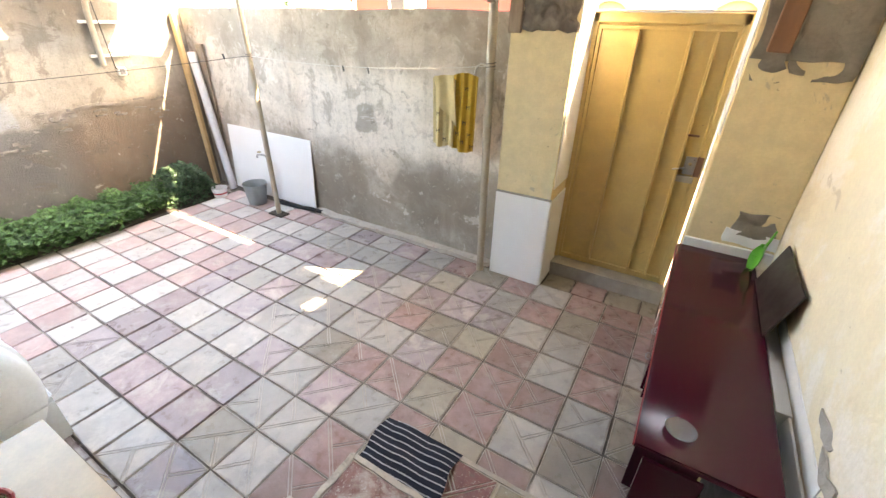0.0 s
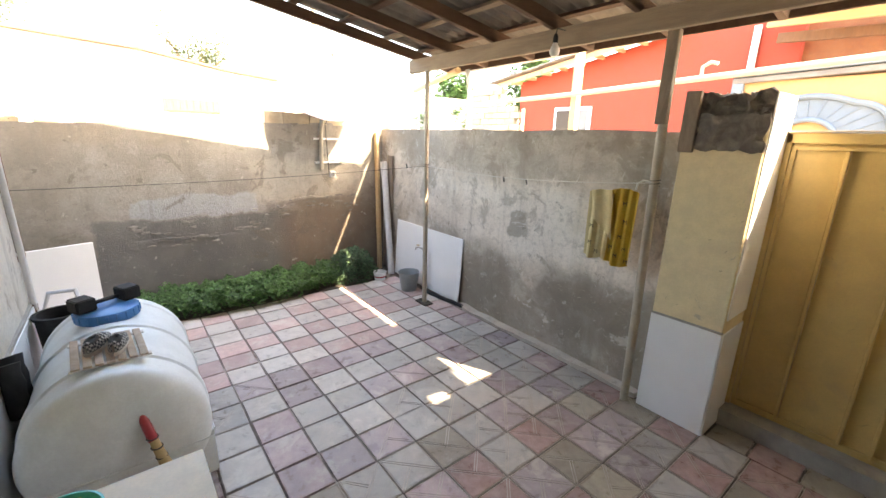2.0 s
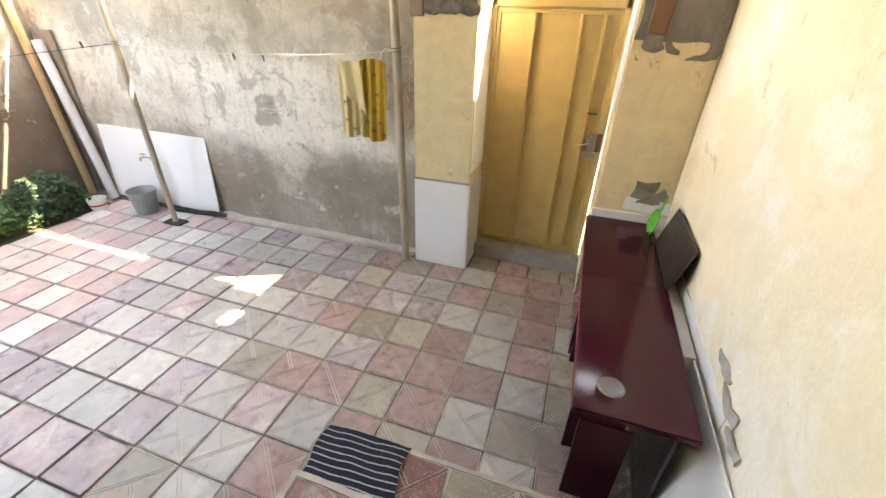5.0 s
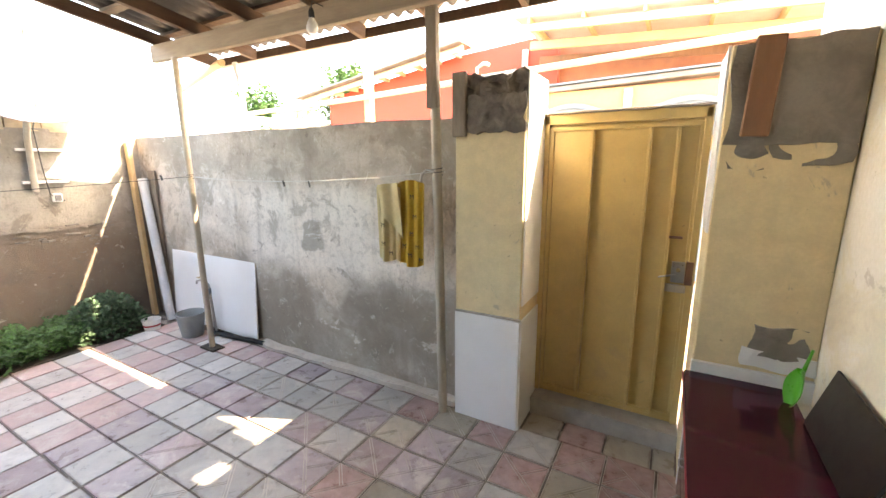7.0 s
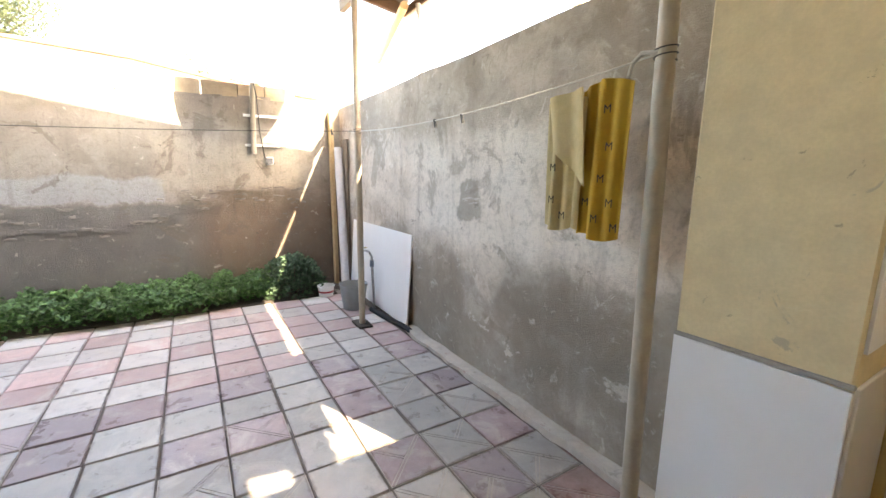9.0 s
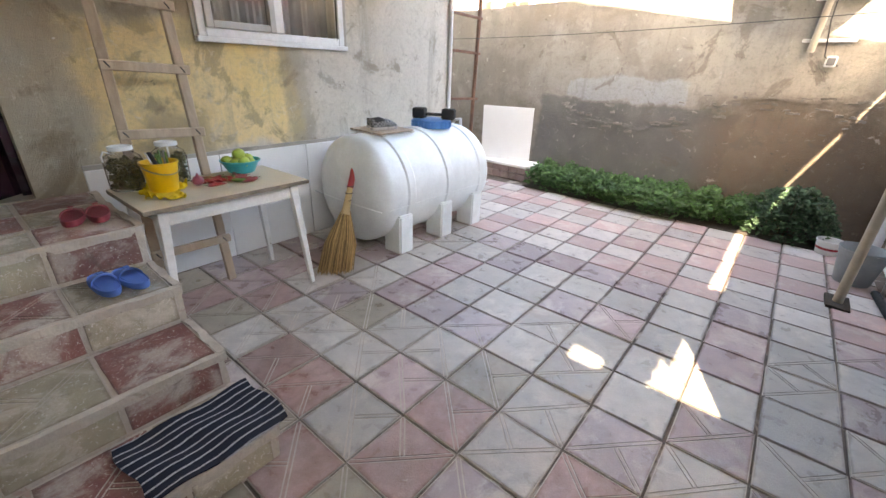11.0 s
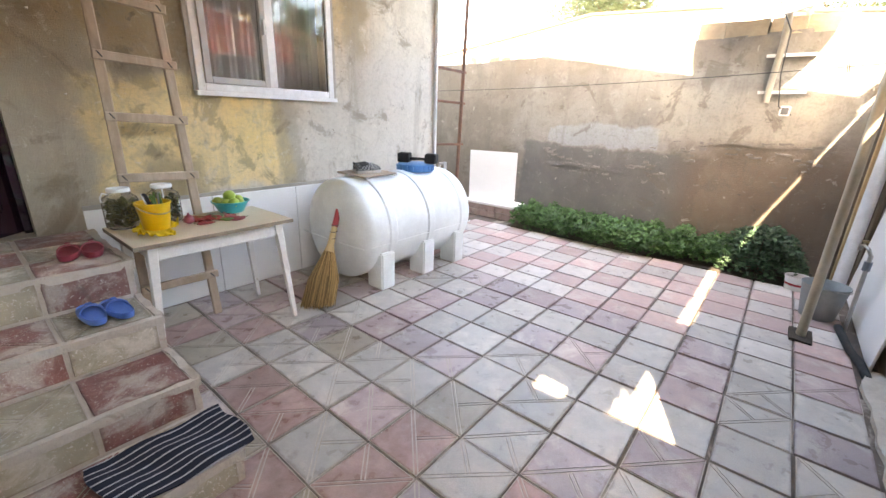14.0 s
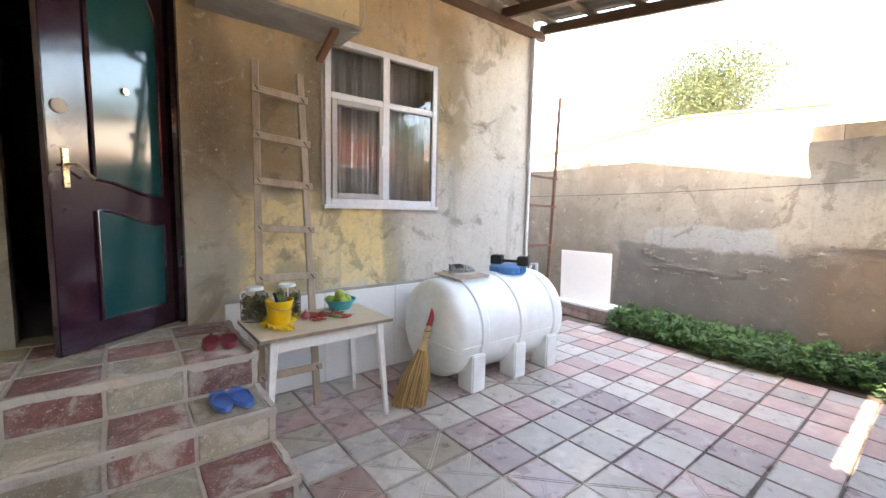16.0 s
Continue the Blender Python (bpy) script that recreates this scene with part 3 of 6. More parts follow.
M["earth"] = mat("dry_earth", (0.42, 0.35, 0.26), (0.34, 0.28, 0.205), 1.2, 0.95, 0.03, 0.6, 30)
M["leaf"] = mat("fresh_leaf", (0.045, 0.11, 0.03), (0.08, 0.17, 0.045), 9, 0.6, 0.08, 0.0, strands=0.4)
M["leafdark"] = mat("blue_green_leaf", (0.04, 0.085, 0.04), (0.07, 0.125, 0.06), 9, 0.65, 0.08, 0.0, strands=0.45)
M["leaftree"] = mat("olive_tree_leaf", (0.055, 0.075, 0.03), (0.09, 0.11, 0.045), 2, 0.6, 0.08, 0.0)
M["bark"] = mat("grey_bark", (0.16, 0.12, 0.08), (0.1, 0.075, 0.05), 6, 0.95, 0.03, 0.6)
M["soil"] = mat("damp_soil", (0.07, 0.055, 0.04), (0.045, 0.035, 0.026), 6, 0.95, 0.03, 0.8)


# ---- setting ----
GRASS = box((-300, -300, -0.4), (300, 300, -0.06))
solid("ground", GRASS, M["earth"], "dry pale earth round the yard", "ground", kind="structure")


def wall_cells(y0, y1, x0, x1, z0, z1, holes):
    """A wall along x with square holes (xa, xb, za, zb) cut through it."""
    bm = bmesh.new()
    xs = sorted({x0, x1, *[h[0] for h in holes], *[h[1] for h in holes]})
    for xa, xb in zip(xs, xs[1:]):
        cut = sorted([(h[2], h[3]) for h in holes if h[0] <= xa and h[1] >= xb])
        z = z0
        for za, zb in cut + [(z1, z1)]:
            if za > z:
                box((xa, y0, z), (xb, y1, za), bm=bm)
            z = zb
    bmesh.ops.remove_doubles(bm, verts=bm.verts[:], dist=0.0005)
    return bm


HOUSE_Y = 0.52
DOOR = (0.42, 1.32, 0.70, 3.25)
WIN = (-1.85, -0.64, 1.62, 3.05)
wall_house = solid("wall_house", wall_cells(0.30, HOUSE_Y, -3.34, 1.95, -0.05, 4.1, [DOOR, WIN]), M["house"],
                   "stained grey and ochre cement render of the house front", "wall", kind="structure")
side = box((-3.34, -3.0, -0.05), (-3.12, 0.30, 4.1))
solid("wall_house_side", side, M["house"], "grey cement render on the side of the house", "wall", kind="structure")
solid("wall_yard_back", box((-5.2, -3.2, -0.05), (1.95, -3.0, 4.1)), M["west"], "grey rendered wall closing the yard", "wall", kind="structure")
# room shell closed behind the openings, its shade put into the dark colour
solid("wall_room_side", box((1.75, -3.0, -0.05), (1.95, 0.30, 4.1)), M["room"], "wall inside the house, coloured dark for the room's shade", "wall", kind="structure")
solid("room_floor", box((-3.12, -3.0, 0.4), (1.75, 0.30, 0.69)), M["room"], "floor inside the house, coloured dark for the room's shade", "floor", kind="structure")
solid("ceiling_room", box((-3.12, -3.0, 3.6), (1.75, 0.30, 3.8)), M["room"], "plain ceiling inside the house, coloured dark for the room's shade", "ceiling", kind="structure")
solid("house_roof", box((-3.7, -3.3, 4.1), (2.3, 0.42, 4.25)), M["slate"], "flat grey house roof", "roof", kind="structure")

# north wall with the gate, west wall with its stone course, east wall
bm = box((-5.0, 4.80, -0.05), (-0.21, 5.0, 2.36))
bmesh.ops.subdivide_edges(bm, edges=[e for e in bm.edges if abs(e.verts[0].co.x - e.verts[1].co.x) > 1], cuts=30)
for v in bm.verts:
    if v.co.z > 1:
        v.co.z += 0.02 * noise.noise(Vector((v.co.x * 1.3, 0, 0))) + 0.006 * noise.noise(Vector((v.co.x * 7, 4, 0)))
solid("wall_north", bm, M["north"], "grey cement-rendered yard wall with damp stains", "wall", kind="structure")
bm = box((-5.2, -3.0, -0.05), (-5.0, 5.0, 2.24))
bmesh.ops.subdivide_edges(bm, edges=[e for e in bm.edges if abs(e.verts[0].co.y - e.verts[1].co.y) > 1], cuts=50)
for v in bm.verts:
    if v.co.z > 1:
        v.co.z = 2.29 + max(0, v.co.y) * 0.035 + 0.02 * noise.noise(Vector((v.co.y * 1.7, 3, 0)))
wall_west = solid("wall_west", bm, M["west"], "old cement-rendered wall with flaking and damp patches", "wall", kind="structure")
solid("wall_east", box((1.95, -3.0, -0.05), (2.15, 4.62, 4.1)), M["cream"], "cream limewashed side wall with flaking paint", "wall", kind="structure")

# two unseen blocks added on the wall top to shape the floor's sun patches
part("sun_patch_block", rough_block((1.96, 4.86, 3.17), (2.14, 5.06, 3.36), 0.01, 4, 6, 5), M["cement"], bpy.data.objects["wall_east"], "unseen block added to part the sun patches on the floor")
part("sun_patch_course", rough_block((1.96, 5.08, 3.17), (2.14, 5.74, 3.27), 0.01, 5, 5, 7), M["cement"], bpy.data.objects["wall_east"], "unseen course added to trim the sun patch on the floor")
solid("wall_east_end", rough_block((1.95, 4.62, -0.05), (2.15, 5.75, 3.2), 0.01, 6, 3, 2), M["cream"], "lower end of the cream side wall", "wall", kind="structure")

pier_left = solid("wall_gate_pier", box((-0.21, 4.645, -0.05), (0.315, 5.15, 2.42), 0.008), M["yellow"],
                  "pale yellow gate pier with a broken top", "pier", kind="structure")
part("broken_top", rough_block((-0.16, 4.67, 2.34), (0.29, 5.12, 2.6), 0.06, 16, 17, 3), M["rubble"], pier_left, "crumbling dark mortar")
# white slab paints the sunlight on this side of the yellow pier
part("lit_white_reveal", box((0.3155, 4.66, 1.0), (0.325, 5.09, 2.6)), M["clad"], pier_left, "side coloured white for the light on it")
part("mortar_patch", rough_block((-0.1, 4.624, 2.22), (0.31, 4.66, 2.46), 0.025, 18, 14, 1), M["rubble"], pier_left, "dark bare mortar")
part("tile_panel", box((-0.21, 4.632, 0.0), (0.318, 4.644, 0.885), 0.003), M["clad"], pier_left, "white glazed panel")
part("tile_panel", box((0.316, 4.646, 0.0), (0.328, 5.07, 0.895), 0.003), M["clad"], pier_left, "white glazed panel")
part("tile_edge", bar((-0.21, 4.638, 0.893), (0.32, 4.638, 0.898), 0.022, 0.014, 0.003), M["cement"], pier_left, "grey mortar line")
part("plank", bar((-0.165, 4.622, 2.2), (-0.165, 4.622, 2.63), 0.105, 0.035, 0.006, up=(0, 1, 0)), M["plank"], pier_left, "weathered grey plank")

pier_right = solid("wall_gate_pier_right", box((1.39, 4.65, -0.05), (1.95, 5.15, 2.6), 0.008), M["yellow"],
                   "pale yellow gate pier with peeled mortar patches", "pier", kind="structure")
part("tile_panel", box((1.385, 4.62, 0.0), (1.95, 4.649, 0.86), 0.003), M["clad"], pier_right, "white glazed panel")
part("mortar_patch", rough_block((1.41, 4.634, 2.1), (1.94, 4.66, 2.6), 0.022, 18, 8, 5), M["mortar"], pier_right, "grey bare mortar")
part("mortar_patch", rough_block((1.66, 4.64, 0.95), (1.9, 4.657, 1.14), 0.03, 16, 10, 8), M["mortar"], pier_right, "grey bare mortar")
part("mortar_patch", rough_block((1.62, 4.636, 0.88), (1.94, 4.656, 0.98), 0.02, 7, 12, 2), M["clad"], pier_right, "white filler")
# the lit upper part of this side, put in as white colour
part("lit_white_reveal", rough_block((1.380, 4.66, 1.62), (1.392, 5.09, 2.6), 0.006, 12, 9, 3), M["clad"], pier_right, "side coloured white for the light on it")
for xa, xb, za, zb in ((1.44, 1.6, 1.97, 2.13), (1.74, 1.93, 2.0, 2.13), (1.62, 1.7, 2.04, 2.13)):
    part("mortar_patch", rough_block((xa, 4.6385, za), (xb, 4.66, zb), 0.035, 14, 9, xa), M["mortar"], pier_right, "grey bare mortar")
part("plank", bar((1.53, 4.625, 2.14), (1.55, 4.625, 2.62), 0.12, 0.04, 0.006, up=(0, 1, 0)), M["plankbrown"], pier_right, "brown plank")
solid("threshold", rough_block((0.33, 4.93, -0.04), (1.38, 5.2, 0.14), 0.008, 8, 4, 4), M["cement"], "rough cement threshold under the gate", "threshold", kind="structure")

# white panels along the foot of the walls
for xa, xb in ((0.176, -0.62), (-0.625, -1.36), (-1.365, -2.1), (-2.105, -2.84), (-2.845, -3.34)):
    part("tile_panel", box((xb, HOUSE_Y, 0.0), (xa, HOUSE_Y + 0.024, 0.825), 0.003), M["clad"], wall_house, "white glazed panel")
part("tile_edge", rough_block((-3.34, HOUSE_Y - 0.005, 0.82), (0.18, HOUSE_Y + 0.018, 0.855), 0.008, 14, 9, 2), M["cement"], wall_house, "rough grey mortar line")
wall_e = bpy.data.objects["wall_east"]
for ya, yb in ((3.155, 3.9), (3.905, 4.62)):
    part("tile_panel", box((1.885, ya, 0.0), (1.949, yb, 0.735), 0.003), M["clad"], wall_e, "white glazed panel")
part("tile_panel", bar((1.83, 2.73, 0.157), (1.937, 2.73, 0.735), 0.83, 0.012, 0.003, up=(1, 0, 0)), M["clad"], wall_e, "leaning white glazed panel")
for ya, yb, z in ((2.5, 2.66, 0.8), (2.62, 2.82, 0.86), (2.79, 2.97, 0.92)):
    part("mortar_patch", rough_block((1.9445, ya, z), (1.951, yb, z + 0.05), 0.022, 12, 14, ya), M["cement"], wall_e, "grey scraped render")
part("filler", rough_block((1.9455, 2.7, 0.745), (1.9515, 3.85, 0.84), 0.01, 16, 5, 6), M["clad"], wall_e, "white filler streak")

part("flaking_edge", rough_block((-5.004, 1.3, 0.86), (-4.988, 2.6, 0.9), 0.03, 16, 4, 9), M["west"], wall_west, "lifting edge of the render")
part("flaking_edge", rough_block((-5.004, 2.9, 1.28), (-4.988, 4.2, 1.32), 0.035, 16, 3, 5), M["west"], wall_west, "lifting edge of the render")
rnd = random.Random(40)
for i in range(64):
    y, z = rnd.uniform(1.2, 4.3), rnd.gauss(0.98, 0.13)
    if y > 2.9:
        z += 0.22
    w, h = rnd.uniform(0.03, 0.14), rnd.uniform(0.01, 0.028)
    part("flake", rough_block((-5.003, y, z), (-4.988 + rnd.uniform(0, 0.008), y + w, z + h), 0.014, 5, 17, i), M["flake"], wall_west)
for y, w in ((0.15, 0.16), (0.38, 0.12), (0.62, 0.2), (0.95, 0.1), (-0.3, 0.2)):
    part("stone", rough_block((-5.17, y, 2.27), (-5.05, y + w, 2.31 + w * 0.4), 0.03, 4, 9, y + 2), M["oldstone"], wall_west)
# stone course on the west wall, under the dish
y = 2.95
for w in (0.26, 0.38, 0.3, 0.36):
    part("stone", rough_block((-5.19, y, 2.39), (-5.0, y + w - 0.012, 2.55), 0.012, 3, 6, y), M["oldstone"], wall_west)
    y += w

out = thing("outlet_box", pose(-4.999, 3.89, 1.66), "small white cable box on the yard wall", "outlet")
part("case", box((0, -0.045, -0.05), (0.045, 0.045, 0.05), 0.008, seg=2), M["white"], out)
part("cover", box((0.045, -0.03, -0.035), (0.052, 0.03, 0.03), 0.003), M["seal"], out, "grey cover")

# ---- gate ----
gate = thing("door_1", pose(0.86, 5.1, 0.15), "closed ochre enamelled sheet-metal yard gate with vertical ribs", "gate", kind="structure")
gx = lambda x: x - 0.86
part("leaf", box((gx(0.33), -0.004, -0.06), (gx(1.37), 0.012, 2.15)), M["gate"], gate)
for a, b in (((gx(0.318), 0, 0.0), (gx(0.318), 0, 2.2)), ((gx(1.372), 0, 0.0), (gx(1.372), 0, 2.2))):
    part("frame_post", bar((a[0] + (0.02 if a[0] < 0 else -0.02), -0.015, 0), (b[0] + (0.02 if a[0] < 0 else -0.02), -0.015, 2.2), 0.045, 0.06, 0.004, up=(0, 1, 0)), M["gate"], gate)
part("frame_head", bar((gx(0.32), -0.015, 2.17), (gx(1.37), -0.015, 2.17), 0.06, 0.07, 0.004), M["gate"], gate)
part("frame_cap", bar((gx(0.3), -0.03, 2.215), (gx(1.39), -0.03, 2.215), 0.1, 0.012, 0.002), M["pipe"], gate, "rust-edged flat iron")
for x in (0.375, 1.325):
    part("leaf_edge", bar((gx(x), -0.014, 0.03), (gx(x), -0.014, 2.1), 0.03, 0.022, 0.003, up=(0, 1, 0)), M["gate"], gate)
part("leaf_edge", bar((gx(0.36), -0.014, 2.105), (gx(1.34), -0.014, 2.105), 0.022, 0.03, 0.003), M["gate"], gate)
part("leaf_edge", bar((gx(0.36), -0.014, 0.04), (gx(1.34), -0.014, 0.04), 0.022, 0.03, 0.003), M["gate"], gate)
for x, w in ((0.665, 0.024), (1.03, 0.022), (1.195, 0.022)):
    part("rib", bar((gx(x), -0.026, 0.05), (gx(x), -0.026, 2.09), w, 0.05, 0.004, up=(0, 1, 0)), M["gate"], gate)
lock = part("lock", box((gx(1.235), -0.055, 1.06), (gx(1.315), -0.012, 1.2), 0.004), M["steel"], gate, "steel rim lock")
part("bolt", bar((gx(1.16), -0.06, 1.09), (gx(1.26), -0.075, 1.12), 0.03, 0.008, 0.002), M["steel"], lock)
part("plate", box((gx(1.19), -0.034, 0.985), (gx(1.33), -0.012, 1.04), 0.003), M["pipe"], lock)
part("keyhole", rod((gx(1.275), -0.062, 1.15), (gx(1.275), -0.054, 1.15), 0.014, n=14), M["brass"], lock, "brass cylinder")
part("striker", box((gx(1.318), -0.05, 1.05), (gx(1.362), -0.012, 1.21), 0.003), M["rust"], lock, "rusty striker plate")
part("latch", bar((gx(1.2), -0.05, 1.37), (gx(1.28), -0.05, 1.37), 0.016, 0.016, 0.002), M["rust"], gate, "rusty bolt")
for z in (0.35, 1.75):
    part("hinge", rod((gx(0.345), -0.045, z), (gx(0.345), -0.045, z + 0.1), 0.012), M["gate"], gate)

# ---- canopy ----
def rz(y):
    return 3.19 - 0.155 * (y - 4.4)


canopy = thing("canopy", pose(-0.8, 2.6, 0), "lean-to canopy of brown rafters under corrugated sheets", "canopy", kind="structure")
cx, cy = -0.8, 2.6
part("beam", bar((-3.53 - cx, 4.40 - cy, 3.11), (1.95 - cx, 4.52 - cy, 3.12), 0.06, 0.16, 0.006), M["beam"], canopy, "grey-brown front beam")
part("wall_plate", bar((-3.5 - cx, 0.552 - cy, rz(0.552) - 0.03), (1.95 - cx, 0.552 - cy, rz(0.552) - 0.03), 0.06, 0.1, 0.005), M["rafter"], canopy)
for x in (-3.46, -2.78, -2.05, -1.32, -0.58, 0.16, 0.9, 1.62):
    part("rafter", bar((x - cx, 0.522 - cy, rz(0.522) + 0.055), (x - cx, 5.02 - cy, rz(5.02) + 0.055), 0.05, 0.11, 0.004), M["rafter"], canopy)
for i, y in enumerate((0.7, 1.25, 1.8, 2.35, 2.9, 3.45, 4.0, 4.5, 4.9)):
    part("batten", bar((-3.52 - cx, y - cy, rz(y) + 0.125), (1.95 - cx, y - cy, rz(y) + 0.125), 0.09, 0.028, 0.003), M["rafter" if i % 3 else "beam"], canopy)
for x0 in np.arange(-3.55, 1.9, 1.0):
    for y0, y1 in ((0.524, 2.0), (1.9, 3.5), (3.4, 5.07)):
        x1 = min(x0 + 1.0, 1.95)
        lift = 0.145 + 0.012 * (y0 < 1) + 0.006 * (1 < y0 < 3)
        f = lambda u, v: Vector((x0 + (x1 - x0) * u - cx, y0 + (y1 - y0) * v - cy,
                                 rz(y0 + (y1 - y0) * v) + lift + 0.022 + 0.02 * math.cos(2 * math.pi * (x0 + (x1 - x0) * u) / 0.13) + 0.008 * (1 - v)))
        part("roof_sheet", thicken(sheet(f, 64, 2), 0.007), M["slate"], canopy, smooth=True)
part("fascia", bar((-3.5 - cx, 5.05 - cy, rz(5.05) + 0.06), (1.6 - cx, 5.05 - cy, rz(5.05) + 0.06), 0.025, 0.08, 0.003), M["rafter"], canopy)

# added tube: its shadow narrows the sun strip on the west wall
part("eave_sun_blocker", rod((-3.52 - cx, 5.085 - cy, rz(5.05) + 0.03), (-1.5 - cx, 5.085 - cy, rz(5.05) + 0.05), 0.035, n=12), M["pvc"], canopy, "grey tube added at the eave to narrow the sun strip", True)

# posts
post_near = thing("canopy_post", pose(-0.304, 4.60, 0), "cream-painted steel pipe post with a wooden top piece", "post", "canopy posts")
part("pipe", rod((0, 0, 0), (-0.045, 0, 2.5), 0.036, n=20), M["pipe"], post_near, smooth=True)
part("top_piece", bar((-0.05, -0.02, 2.4), (-0.04, -0.04, 3.05), 0.085, 0.06, 0.006, up=(0, 1, 0)), M["plank"], post_near, "grey wooden top piece")
part("wire_tie", sweep([(0.04 * math.cos(a) - 0.035, 0.04 * math.sin(a), 1.93 + 0.004 * a) for a in np.linspace(0, 14, 40)], 0.003, 5), M["wire"], post_near)
post_far = thing("canopy_post", pose(-3.161, 4.395, 0), "thin cream-painted steel pipe post on the tiles", "post", "canopy posts")
part("pipe", rod((0, 0, 0), (0.0, 0, 3.04), 0.031, n=18), M["pipe"], post_far, smooth=True)
part("base_plate", rough_block((-0.12, -0.07, -0.004), (0.12, 0.07, 0.02), 0.008, 4, 9, 2), M["soil"], post_far)
part("wire_tie", sweep([(0.034 * math.cos(a), 0.034 * math.sin(a), 1.88 + 0.003 * a) for a in np.linspace(0, 14, 40)], 0.003, 5), M["wire"], post_far)

bulb = thing("light_bulb", pose(-1.2, 4.3, 2.97), "unlit bulb hanging from the canopy on a black socket", "lamp")
part("glass_bulb", lathe([(0, -0.03), (0.024, -0.026), (0.04, -0.006), (0.043, 0.016), (0.035, 0.044), (0.02, 0.071), (0.017, 0.085)], 20), M["bulb"], bulb, "white frosted bulb", True)
part("socket", lathe([(0.017, 0.075), (0.021, 0.08), (0.021, 0.12), (0.012, 0.145), (0.006, 0.15), (0, 0.15)], 16), M["black"], bulb, "black socket", True)
part("flex", sweep([(0, 0, 0.145), (0.004, 0.01, 0.19), (0, 0.14, 0.19)], 0.004, 6), M["wire"], bulb)

# ---- house door and window ----
door = thing("door_2", pose(0.43, 0.345, 0.706, 0, 0, 40.7), "wine-red front door with green panels, standing open", "door", kind="structure")
part("leaf", box((0.0, -0.05, 0.0), (0.86, 0.0, 2.5), 0.005, seg=2), M["doorwine"], door)


def arch(x0, x1, z0, z1, n=14):
    """A door panel whose top is a half ellipse and whose foot is a wave."""
    mid, half, spring = (x0 + x1) / 2, (x1 - x0) / 2, z1 - 0.3
    top = [(mid + half * math.cos(a), spring + 0.3 * math.sin(a)) for a in np.linspace(0, math.pi, n)]
    foot = [(x0 + (x1 - x0) * u, z0 + 0.1 * (0.5 - 0.5 * math.cos(math.pi * u))) for u in np.linspace(0, 1, n)]
    return top + foot


def wave_top(x0, x1, z0, z1, n=14):
    top = [(x1 - (x1 - x0) * u, z1 - 0.1 * (0.5 - 0.5 * math.cos(math.pi * u))) for u in np.linspace(0, 1, n)]
    return [(x0, z0), (x1, z0)] + top


for outline in (arch(0.15, 0.62, 0.93, 2.34), wave_top(0.15, 0.62, 0.16, 0.84)):
    part("panel", prism(outline, 0.001, 0.008), M["doorgreen"], door, "bottle-green panel")
    ring = [Vector((x, 0.009, z)) for x, z in outline]
    part("moulding", sweep(ring + [ring[0]], 0.011, 8), M["doorwine"], door, "raised rim", True)
plate = part("lock_plate", box((0.755, 0.0, 0.97), (0.79, 0.008, 1.19), 0.003), M["brass"], door, "worn brass plate")
part("lever", sweep([(0.772, 0.008, 1.1), (0.772, 0.05, 1.1), (0.75, 0.055, 1.1), (0.655, 0.055, 1.03)], 0.009, 8), M["brass"], plate, smooth=True)
part("rosette", rod((0.79, 0, 1.42), (0.79, 0.01, 1.42), 0.04, n=24), M["pipe"], door, "round pale cover")
part("peephole", rod((0.40, 0.005, 1.6), (0.40, 0.022, 1.6), 0.022, n=18), M["brass"], door, "brass spyhole")
frame_d = thing("door_frame", pose(0.88, 0.34, 0.70), "wine-red door frame set into the wall", "door frame", kind="structure")
for x in (-0.46, 0.44):
    part("jamb", box((x, -0.02, 0), (x + 0.04, 0.06, 2.58)), M["doorwine"], frame_d)
part("head", box((-0.42, -0.02, 2.53), (0.44, 0.06, 2.58)), M["doorwine"], frame_d)

win = thing("window_1", pose(-1.245, 0.48, 1.62), "white plastic window with three lights, curtained inside", "window", kind="structure")
W2, HH = 0.605, 1.43
fr = 0.055
for x in (-W2, W2 - fr):
    part("window_frame", box((x, 0.0, 0), (x + fr, 0.06, HH), 0.004), M["pvcwin"], win)
for z in (0.0, HH - fr, 0.92):
    part("window_frame", box((-W2 + fr, 0.0, z), (W2 - fr, 0.058, z + fr), 0.004), M["pvcwin"], win)
part("mullion", box((-0.035, -0.002, fr), (0.035, 0.062, HH - fr), 0.004), M["pvcwin"], win)
for xa, xb, za, zb, name in ((0.035, W2 - fr, fr, 0.92, "sash"),):
    for a, b in (((xa, 0.01, za), (xa + 0.05, 0.075, zb)), ((xb - 0.05, 0.01, za), (xb, 0.075, zb)),
                 ((xa + 0.05, 0.01, za), (xb - 0.05, 0.074, za + 0.05)), ((xa + 0.05, 0.01, zb - 0.05), (xb - 0.05, 0.074, zb))):
        part("sash", box(a, b, 0.005), M["sash"], win, "grey-edged opening sash")
for xa, xb, za, zb in ((0.085, W2 - fr - 0.05, fr + 0.05, 0.87), (-W2 + fr, -0.035, fr, 0.92), (0.035, W2 - fr, 0.92 + fr, HH - fr), (-W2 + fr, -0.035, 0.92 + fr, HH - fr)):
    p = part("pane", box((xa, 0.028, za), (xb, 0.034, zb)), M["glass"], win, "clear glass pane")
    p.visible_shadow = False
    for a, b in (((xa, 0.035, za), (xa + 0.006, 0.042, zb)), ((xb - 0.006, 0.035, za), (xb, 0.042, zb))):
        part("gasket", box(a, b), M["seal"], win)
part("handle", bar((0.06, 0.085, 0.45), (0.06, 0.085, 0.56), 0.018, 0.014, 0.003, up=(0, 1, 0)), M["white"], win)
